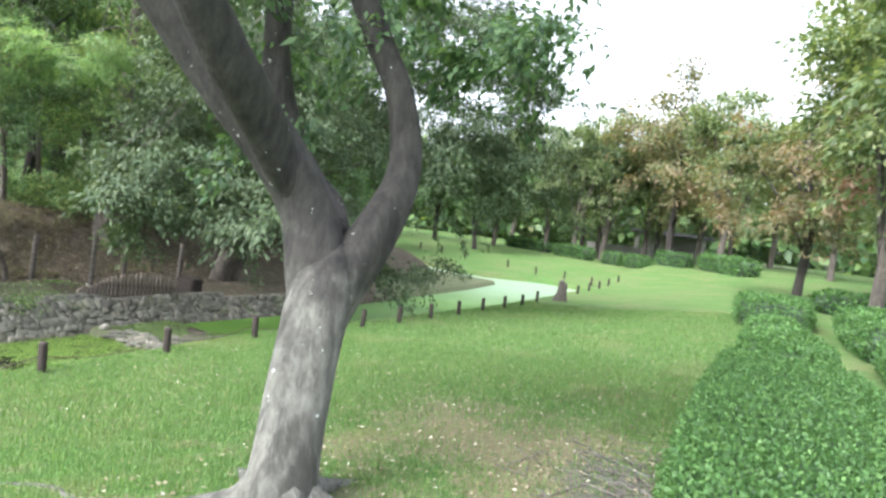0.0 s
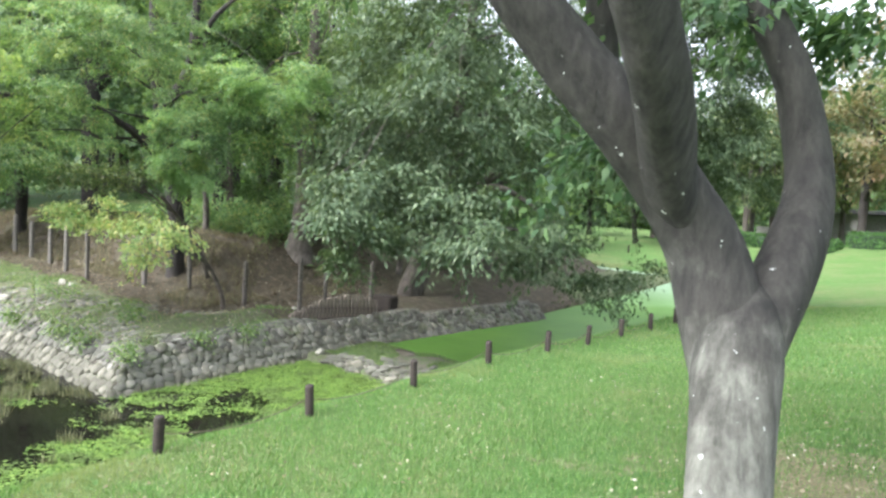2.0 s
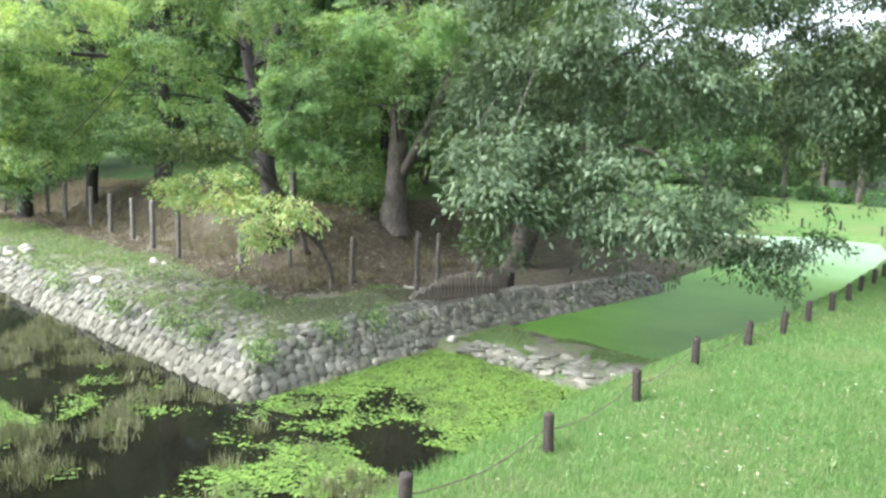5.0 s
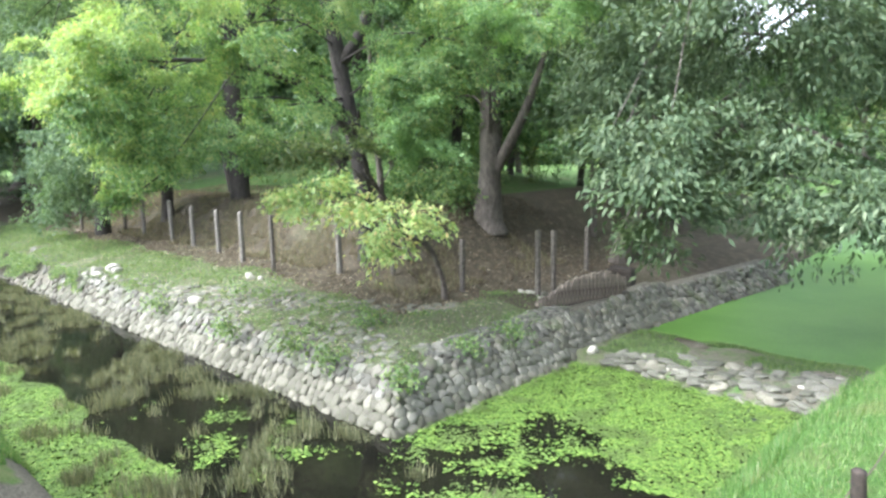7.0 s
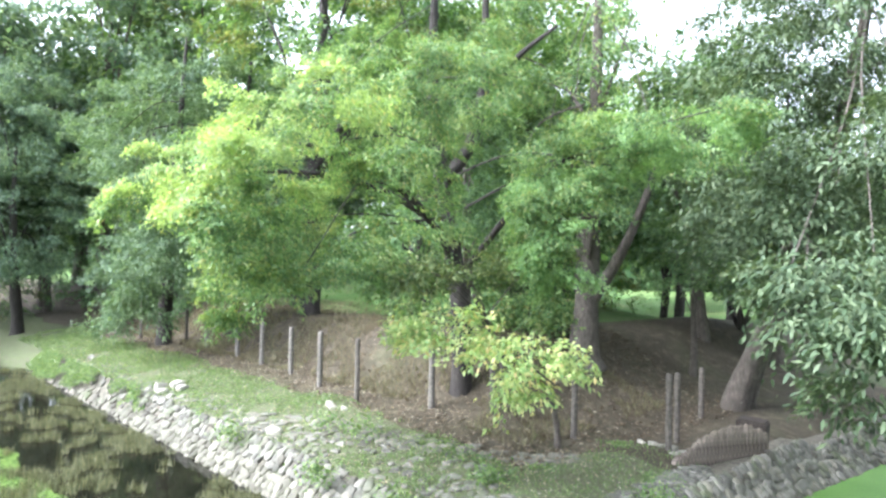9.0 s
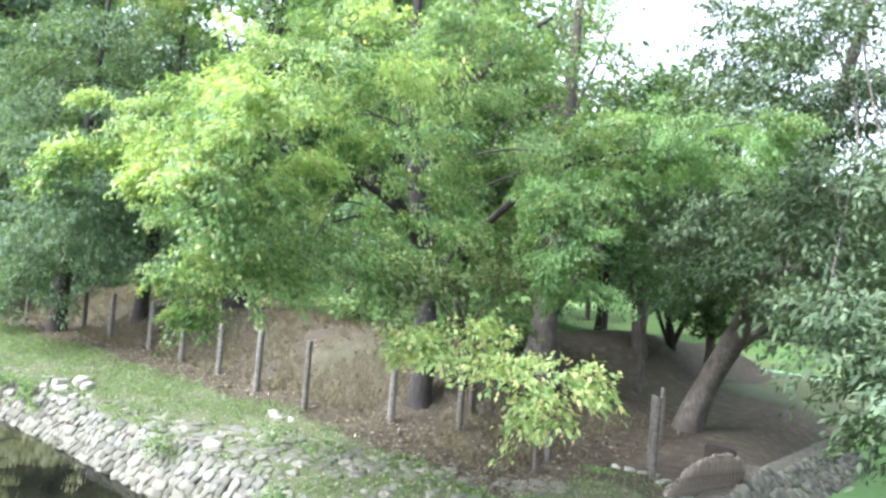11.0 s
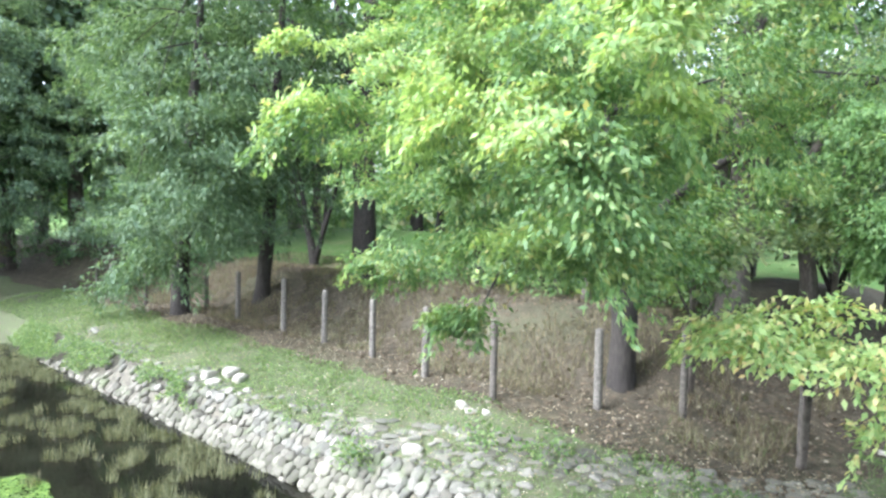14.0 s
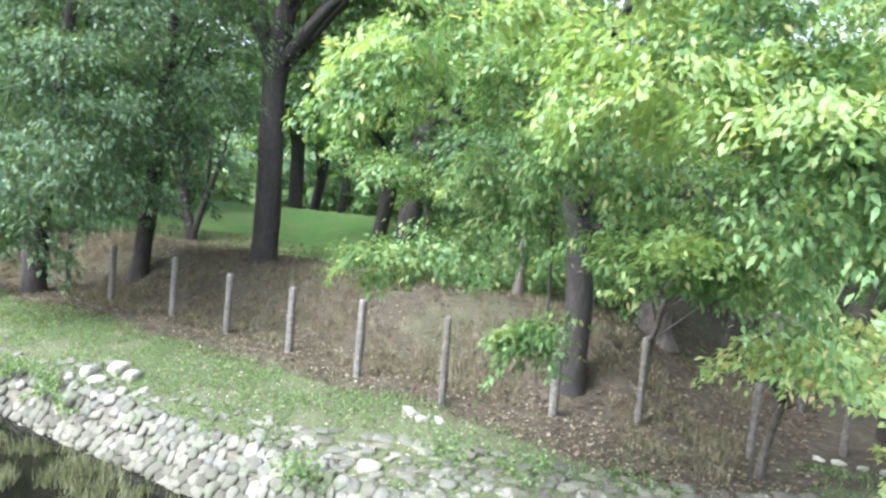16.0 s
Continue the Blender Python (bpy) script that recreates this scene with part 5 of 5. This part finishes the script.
# ---------------- hedges ----------------
def hedge(x0, x1, y0, y1, h, label, turn=0.0, per_m2=520, size=0.055, seed=1, round_=0.25):
    """A clipped hedge: a solid core in the colour of its inner shade, under a skin of small leaves."""
    g = np.random.default_rng(seed)
    cx, cy = (x0 + x1) / 2, (y0 + y1) / 2
    lx, ly = (x1 - x0) / 2, (y1 - y0) / 2
    z = gz(cx, cy)
    t = holder("hedge", (cx, cy, z), label, "hedge")
    t.rotation_euler = (0, 0, radians(turn))
    bm = bmesh.new()
    bmesh.ops.create_cube(bm, size=2)
    bmesh.ops.subdivide_edges(bm, edges=bm.edges[:], cuts=4, use_grid_fill=True)
    for v in bm.verts:
        c = v.co
        k = max(0.0, c.length - 1.15) * round_
        v.co = Vector((c.x * (lx - 0.07) * (1 - k), c.y * (ly - 0.07) * (1 - k * 0.4), (c.z * 0.5 + 0.5) * (h - 0.06) * (1 - k * 0.5) - (0.1 if c.z < -0.9 else 0)))
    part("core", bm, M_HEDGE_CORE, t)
    area = 4 * lx * ly + 2 * h * 2 * (lx + ly)
    n = int(area * per_m2)
    d = unit(g.normal(0, 1, (n, 3)))
    c = g.uniform(-1, 1, (n, 3))
    face = g.choice(3, n, p=np.array([2 * h * 2 * ly, 2 * h * 2 * lx, 4 * lx * ly]) / area)
    sg = np.where(g.random(n) < 0.5, -1, 1)
    c[np.arange(n), face] = np.where(face == 2, 1, sg)
    k = np.maximum(0, np.linalg.norm(c, axis=1) - 1.15) * round_
    lump = 1 + 0.06 * wavy(c[:, 0] * lx, c[:, 1] * ly, 3.5, seed)
    p = np.stack([c[:, 0] * lx * (1 - k), c[:, 1] * ly * (1 - k * 0.4), (c[:, 2] * 0.5 + 0.5) * h * (1 - k * 0.5) * lump], -1) + g.normal(0, 0.025, (n, 3))
    nor = np.zeros((n, 3))
    nor[np.arange(n), face] = np.where(face == 2, 1, sg)
    axis = unit(nor * 0.5 + g.normal(0, 0.6, (n, 3)) + np.array([0, 0, 0.35]))
    nn = unit(nor + g.normal(0, 0.5, (n, 3)) + np.array([0, 0, 0.4]))
    L = size * g.uniform(0.7, 1.4, n)
    v, f = leaves(p, axis, nn, L, L * 0.55)
    part_np("foliage", v, f, M_HEDGE, t)
    return t


hedge(-0.33, 1.2, 3.1, 8.6, 0.47, "bushy clipped green hedge at the lawn's edge", seed=1, per_m2=4600, size=0.032)
hedge(-0.12, 1.05, 9.3, 11.9, 0.52, "rounded clipped green shrub beyond the hedge", seed=2, round_=0.85, per_m2=1500, size=0.05)
hedge(-0.1, 0.8, 12.7, 14.6, 0.5, "small rounded clipped shrub beside the path", seed=3, round_=0.85, per_m2=1200, size=0.05)
hedge(-0.45, 1.2, 16.8, 20.5, 0.6, "flat-topped clipped hedge beside the lawn", seed=4, per_m2=600, size=0.07)
hedge(1.75, 3.4, 9.0, 12.8, 0.62, "broad clipped hedge across the path", seed=5, per_m2=1100, size=0.05, round_=0.5)
hedge(1.65, 3.4, 13.2, 18.5, 0.68, "long clipped hedge across the path", seed=6, per_m2=600, size=0.07, round_=0.4)
hedge(1.6, 9, 24, 26, 0.7, "distant clipped hedge under the trees", seed=7, per_m2=160, size=0.14)
for i, (x0, y0, x1, y1) in enumerate([(-0.5, 42.5, -3.6, 49.0), (-4.6, 50.3, -7.0, 51.3), (-7.6, 51.6, -9.4, 51.9), (-9.8, 52.0, -11.2, 52.2), (-12.4, 53.0, -16.0, 56.0), (-17, 57, -22, 60)]):
    L = math.hypot(x1 - x0, y1 - y0)
    hedge((x0 + x1) / 2 - L / 2, (x0 + x1) / 2 + L / 2, (y0 + y1) / 2 - 0.6, (y0 + y1) / 2 + 0.6, 0.95, "clipped dark hedge along the far edge of the lawn", math.degrees(math.atan2(y1 - y0, x1 - x0)), 130, 0.16, 20 + i)

# ---------------- pavilion and pale wall beyond the hedges ----------------
def box(name, lo, hi, mat, parent=None, label="", bev=0.02):
    bm = bmesh.new()
    c = [(a + b) / 2 for a, b in zip(lo, hi)]
    bmesh.ops.create_cube(bm, size=1, matrix=Matrix.Translation(c) @ Matrix.Diagonal((*(b - a for a, b in zip(lo, hi)), 1)))
    if bev:
        bmesh.ops.bevel(bm, geom=bm.edges[:], offset=bev, segments=2, affect="EDGES")
    return part(name, bm, mat, parent, label)


tagged(box("low_wall", (-16, 66, -0.3), (4, 66.4, 0.85), M_CONC), "long low pale wall beyond the hedges", "wall")
pav = holder("pavilion", (-9, 74, 0), "distant low building with a dark roof and pale columns", "building")
M_ROOF = plain_material("dark_roof", (0.05, 0.05, 0.055), (0.11, 0.11, 0.12), 3, 0.7, 0.2)
box("roof", (-4, -2, 2.4), (4, 5, 2.8), M_ROOF, pav, bev=0.1)
box("wall", (-3, 2, -0.2), (3, 4, 2.4), M_CONC, pav)
for x in (-3.3, 0.0, 3.3):
    box("column", (x - 0.2, -1.5, -0.2), (x + 0.2, -1.1, 2.4), M_CONC, pav)

# ---------------- footbridge ----------------
tagged(box("bridge_deck", (-14.9, -2.4, -0.1), (-5.3, 0.36, 0.16), M_CONC), "plain concrete deck of a small footbridge", "bridge deck")


# ---------------- grass, weeds, water plants, fallen leaves ----------------
def scatter(g, n, xr, yr, keep):
    x, y = g.uniform(*xr, n), g.uniform(*yr, n)
    k = keep(x, y)
    return x[k], y[k]


def blades(name, g, x, y, height, width, mat, label, category, lean=0.5, z=None):
    n = len(x)
    z = ground_z(x, y) if z is None else np.full(n, z)
    at = np.stack([x, y, z - 0.005], -1)
    a = g.uniform(0, 2 * np.pi, n)
    side = np.stack([np.cos(a), np.sin(a), np.zeros(n)], -1)
    fwd = np.stack([-np.sin(a), np.cos(a), np.zeros(n)], -1)
    h = (height * g.uniform(0.5, 1.4, n))[:, None]
    tilt = g.uniform(0.1, 1.0, n)[:, None] * lean
    v = np.stack([at - side * width / 2, at + side * width / 2, at + fwd * h * tilt + np.array([0, 0, 1.0]) * h], 1).reshape(-1, 3)
    return tagged(part_np(name, v, np.arange(len(v)).reshape(-1, 3), mat), label, category, kind="stuff")


g = np.random.default_rng(3)
lawn_keep = lambda x, y: (outside(x, y, POND) > 0.15) & ~((x > -0.12) & (y > 2.8)) & (thin_lawn(x, y) < 0.25 + 0.75 * g.random(len(x)))
x, y = scatter(g, 260000, (-8.2, 0.6), (1.2, 9.5), lawn_keep)
blades("lawn_grass", g, x, y, 0.045, 0.007, M_GRASS, "short mown lawn grass", "grass", 0.9)
x, y = scatter(g, 90000, (-8.0, 0.0), (9.5, 20), lawn_keep)
blades("lawn_grass", g, x, y, 0.05, 0.012, M_GRASS, "short mown lawn grass", "grass", 0.9)
x, y = scatter(g, 60000, (-4.5, 0.0), (1.2, 11), lambda x, y: lawn_keep(x, y) & (wavy(x, y, 1.1, 5) + 0.6 * wavy(x, y, 4, 7) + 0.5 * sstep(-2.6, -0.4, x) > 0.75 + 0.5 * g.random(len(x))))
blades("dry_grass", g, x, y, 0.04, 0.008, M_STRAW, "dry worn patches in the lawn", "grass", 0.9)
edge_keep = lambda x, y: np.abs(outside(x, y, POND) - 0.25) < 0.3 + 0.1 * wavy(x, y, 4, 2)
x, y = scatter(g, 60000, (-9.0, -6.8), (1.0, 16), edge_keep)
blades("bank_grass", g, x, y, 0.12, 0.01, M_GRASS, "longer grass on the pond's bank", "grass", 0.8)
x, y = scatter(g, 80000, (-26, -12.5), (0.2, 1.95), lambda x, y: wavy(x, y, 2.5, 3) > 0.0)
blades("bank_grass", g, x, y, 0.06, 0.01, M_GRASS, "thin grass on the worn bank", "grass", 0.9)
# weeds on the slope above the wall
def weed_keep(x, y):
    d = np.minimum(y - 4.7, -11.3 - x)
    return (d > 0.6) & (d < 2.6 + 0.3 * wavy(x, y, 1.3, 2)) & (wavy(x, y, 1.7, 9) + 0.4 * wavy(x, y, 6, 4) > 0.12 - 0.6 * sstep(-18, -23, x) + 0.35 * np.exp(-((d - 1.5) / 0.5) ** 2) * sstep(-19.5, -18, x))


x, y = scatter(g, 90000, (-36, -11.8), (5.2, 9.5), weed_keep)
n = len(x)
at = np.stack([x, y, ground_z(x, y) + g.uniform(0, 0.06, n)], -1)
v, f = leaves(at, unit(g.normal(0, 1, (n, 3)) + np.array([0, 0, 0.3])), unit(g.normal(0, 0.5, (n, 3)) + np.array([0, 0, 1])), g.uniform(0.02, 0.06, n), g.uniform(0.012, 0.035, n))
tagged(part_np("slope_weeds", v, f, M_WEED), "low green weeds creeping over the stony slope", "weeds", kind="stuff")
for i, (x, y, s) in enumerate([(-14.1, 5.2, 0.3), (-13.1, 5.15, 0.3), (-16.3, 6.3, 0.4), (-17.2, 6.2, 0.4), (-15.6, 5.0, 0.3), (-11.9, 6.6, 0.3), (-11.7, 5.2, 0.3), (-11.9, 7.6, 0.3), (-18.4, 5.1, 0.3), (-13.5, 6.2, 0.3)]):
    m = 240
    p = np.array([x, y, max(gz(x, y), WATER_Z + 0.5)]) + g.normal(0, 1, (m, 3)) * np.array([s * .5, s * .4, s * .28]) + np.array([0, -0.05, 0.1])
    v, f = leaves(p, unit(g.normal(0, 1, (m, 3)) + np.array([0, -.3, .3])), unit(g.normal(0, .5, (m, 3)) + np.array([0, -.4, 1])), g.uniform(.04, .09, m), g.uniform(.03, .05, m))
    tagged(part_np("weed_clump", v, f, M_WEED), "green weed tuft growing out of the stone wall", "weed", "weed tufts of the wall", "stuff")

s, k = g.uniform(5.5, 20, 26000), g.uniform(0.0, 1.0, 26000)
keep = (wavy(s, k * 2, 1.6, 5) + 0.5 * wavy(s, k, 6, 3) + 0.16 * (s - 12) + 0.9 * (k - 0.6) > 0.55) & (k > 0.75 - 0.06 * (s - 5.5))
s, k = s[keep], k[keep]
n = len(s)
at = np.stack([-11.42 - s, 4.72 + 0.62 * k - g.uniform(0.06, 0.13, n), WATER_Z + 0.02 + 0.6 * k + g.uniform(0.0, 0.08, n)], -1)
v, f = leaves(at, unit(g.normal(0, 1, (n, 3)) + np.array([0, -0.3, 0.2])), unit(g.normal(0, 0.5, (n, 3)) + np.array([0, -0.6, 1])), g.uniform(0.03, 0.08, n), g.uniform(0.02, 0.045, n))
tagged(part_np("wall_weeds", v, f, M_WEED), "green weeds creeping down over the stone wall", "weeds", kind="stuff")

# algae mats and reeds on the ditch
def mat_keep(x, y):
    a = (x > -11.6) & (y > 4.9 + 0.3 * (x + 11)) & (y < 8.75)
    gap = np.exp(-(((x + 10.3) / 0.6) ** 2 + ((y - 6.3) / 0.35) ** 2)) + np.exp(-(((x + 9.3) / 0.4) ** 2 + ((y - 5.6) / 0.3) ** 2))
    right = a & (0.8 * wavy(x, y, 1.9, 3) + 0.6 * wavy(x, y, 7, 1) + 1.5 * sstep(4.6, 7.2, y) - 1.7 * gap > 0.15 + 0.3 * g.normal(0, 1, x.shape))
    left = (x < -12.3) & (y < 2.75 + 0.25 * wavy(x, y, 2.2, 6) - 0.06 * np.abs(x + 15.5))
    some = (wavy(x, y, 2.0, 12) + 0.7 * wavy(x, y, 7, 2) > 0.8 + 0.3 * g.normal(0, 1, x.shape)) & (y < 6) & (x > -15)
    near = (x > -10.0 + 0.3 * wavy(x, y, 2.4, 2)) & (y > 2.6) & (y < 4.7) & (wavy(x, y, 2.6, 4) + 0.5 * wavy(x, y, 8, 6) > -0.25 + 0.3 * g.normal(0, 1, x.shape))
    return (outside(x, y, POND) < 0.05) & (right | left | some | near)


cx, cy = np.meshgrid(np.arange(-22, -8.0, 0.034), np.arange(1.4, 8.8, 0.034))
cx, cy = cx.ravel() + g.uniform(-0.012, 0.012, cx.size), cy.ravel() + g.uniform(-0.012, 0.012, cy.size)
k = mat_keep(cx, cy) & (g.random(len(cx)) > 0.16 + 0.3 * (wavy(cx, cy, 9, 3) > 0.35))
cx, cy, cz = cx[k], cy[k], WATER_Z + g.uniform(0.006, 0.02, k.sum())
v = np.stack([np.stack([cx + a, cy + b, cz + g.uniform(0, 0.006, len(cx))], -1) for a, b in ((-0.021, -0.019), (0.02, -0.018), (0.019, 0.021), (-0.019, 0.02))], 1).reshape(-1, 3)
tagged(part_np("algae_mat", v, np.arange(len(v)).reshape(-1, 4), M_ALGAE), "flat mats of bright green algae on the ditch", "algae", kind="stuff")
x, y = scatter(g, 330000, (-22, -8.0), (1.4, 8.8), mat_keep)
n = len(x)
at = np.stack([x, y, WATER_Z + g.uniform(0.004, 0.05, n)], -1)
v, f = leaves(at, unit(g.normal(0, 1, (n, 3)) * np.array([1, 1, 0.35]) + np.array([0, 0, 0.15])), unit(g.normal(0, 0.35, (n, 3)) + np.array([0, 0, 1])), g.uniform(0.012, 0.034, n), g.uniform(0.008, 0.02, n))
tagged(part_np("water_weed", v, f, M_ALGAE), "mats of bright green water weed floating on the ditch", "water weed", kind="stuff")


def reed_keep(x, y):
    return (outside(x, y, POND) < -0.1) & (wavy(x, y, 1.6, 5) + 1.1 * wavy(x, y, 5.5, 7) > 0.22 + 0.5 * (x > -11.2)) & (y < 4.9 - 0.25 * (x > -14)) & ~((x > -12) & (y > 6))


cx, cy = scatter(g, 8000, (-36, -8.3), (1.6, 6.0), reed_keep)
x, y = np.repeat(cx, 26) + g.normal(0, 0.06, len(cx) * 26), np.repeat(cy, 26) + g.normal(0, 0.045, len(cx) * 26)
k = outside(x, y, POND) < -0.03
blades("reeds", g, x[k], y[k], 0.15, 0.013, M_REED, "faded brown-green reeds standing in dark water", "reeds", 0.6, WATER_Z - 0.01)
x, y = scatter(g, 26000, (-11.3, -7.9), (8.9, 11.0), lambda x, y: (wavy(x, y, 2, 3) > -0.6 + 0.8 * sstep(-10.9, -9.6, x) * (y < 10.2)))
blades("dam_grass", g, x, y, 0.045, 0.012, M_WEED, "green grass on the low dam", "grass", 0.8)


def litter_on(name, n, xr, yr, keep, label, lo=0.03, hi=0.08, mat=M_LITTER):
    x, y = scatter(g, n, xr, yr, keep)
    n = len(x)
    at = np.stack([x, y, ground_z(x, y) + g.uniform(0.008, 0.035, n)], -1)
    v, f = leaves(at, unit(g.normal(0, 1, (n, 3)) * np.array([1, 1, 0.25])), unit(g.normal(0, 0.35, (n, 3)) + np.array([0, 0, 1])), g.uniform(lo, hi, n), g.uniform(lo * .6, hi * .6, n))
    tagged(part_np(name, v, f, mat), label, "fallen leaves", kind="stuff")


litter_on("fallen_leaves", 2600, (-3.6, -0.2), (2, 8), lambda x, y: thin_lawn(x, y) > 0.5 * g.random(len(x)), "dry fallen leaves on the worn lawn by the tree", 0.02, 0.05, M_LAWN_LEAF)
litter_on("fallen_leaves", 3200, (-7, 0), (1.5, 14), lambda x, y: wavy(x, y, 0.9, 5) > -0.1, "scattered dry fallen leaves on the lawn", 0.02, 0.055, M_LAWN_LEAF)
litter_on("slope_litter", 12000, (-32, -12), (5.3, 8.5), lambda x, y: np.minimum(y - 4.7, -11.3 - x) > 0.65, "dry leaves and grit on the weedy slope", 0.02, 0.05, M_LAWN_LEAF)
litter_on("leaf_litter", 34000, (-34, -12), (6.8, 15), lambda x, y: np.minimum(y - 4.7, -11.3 - x) > 2.4 + 0.3 * wavy(x, y, 1.3, 2), "brown leaf litter on the bank under the trees", 0.04, 0.1)
x, y = scatter(g, 110000, (-34, -13), (7.6, 13), lambda x, y: (np.minimum(y - 4.7, -11.3 - x) > 3.2) & (np.minimum(y - 4.7, -11.3 - x) < 6.5) & (wavy(x, y, 1.6, 3) + 0.7 * wavy(x, y, 6, 1) > -0.05))
blades("dry_grass", g, x, y, 0.12, 0.012, M_STRAW, "tufts of pale dry grass on the leafy bank", "grass", 1.2)
x, y = scatter(g, 24000, (-34, -11.9), (5.3, 9.6), lambda x, y: (np.minimum(y - 4.7, -11.3 - x) > 0.62) & (np.minimum(y - 4.7, -11.3 - x) < 2.5 + 0.3 * wavy(x, y, 1.3, 2)) & (wavy(x, y, 2.1, 5) > -0.3))
blades("slope_grass", g, x, y, 0.06, 0.012, M_WEED, "thin green grass on the stony slope", "grass", 1.0)
vs, fs, base = [], [], 0
for i in range(140):
    x, y, a, L = g.normal(-0.7, 0.3), g.normal(4.7, 0.55), g.uniform(0, 3.14), g.uniform(0.06, 0.28)
    v, f = tube([(x + L * k * math.cos(a), y + L * k * math.sin(a), gz(x, y) + 0.015, 0.005) for k in (0, 0.5, 1)], 4)
    vs.append(v), fs.append(f + base)
    base += len(v)
tagged(part_np("twigs", np.concatenate(vs), np.concatenate(fs), M_FENCE), "dead twigs strewn on the worn patch by the hedge", "twigs", kind="stuff")
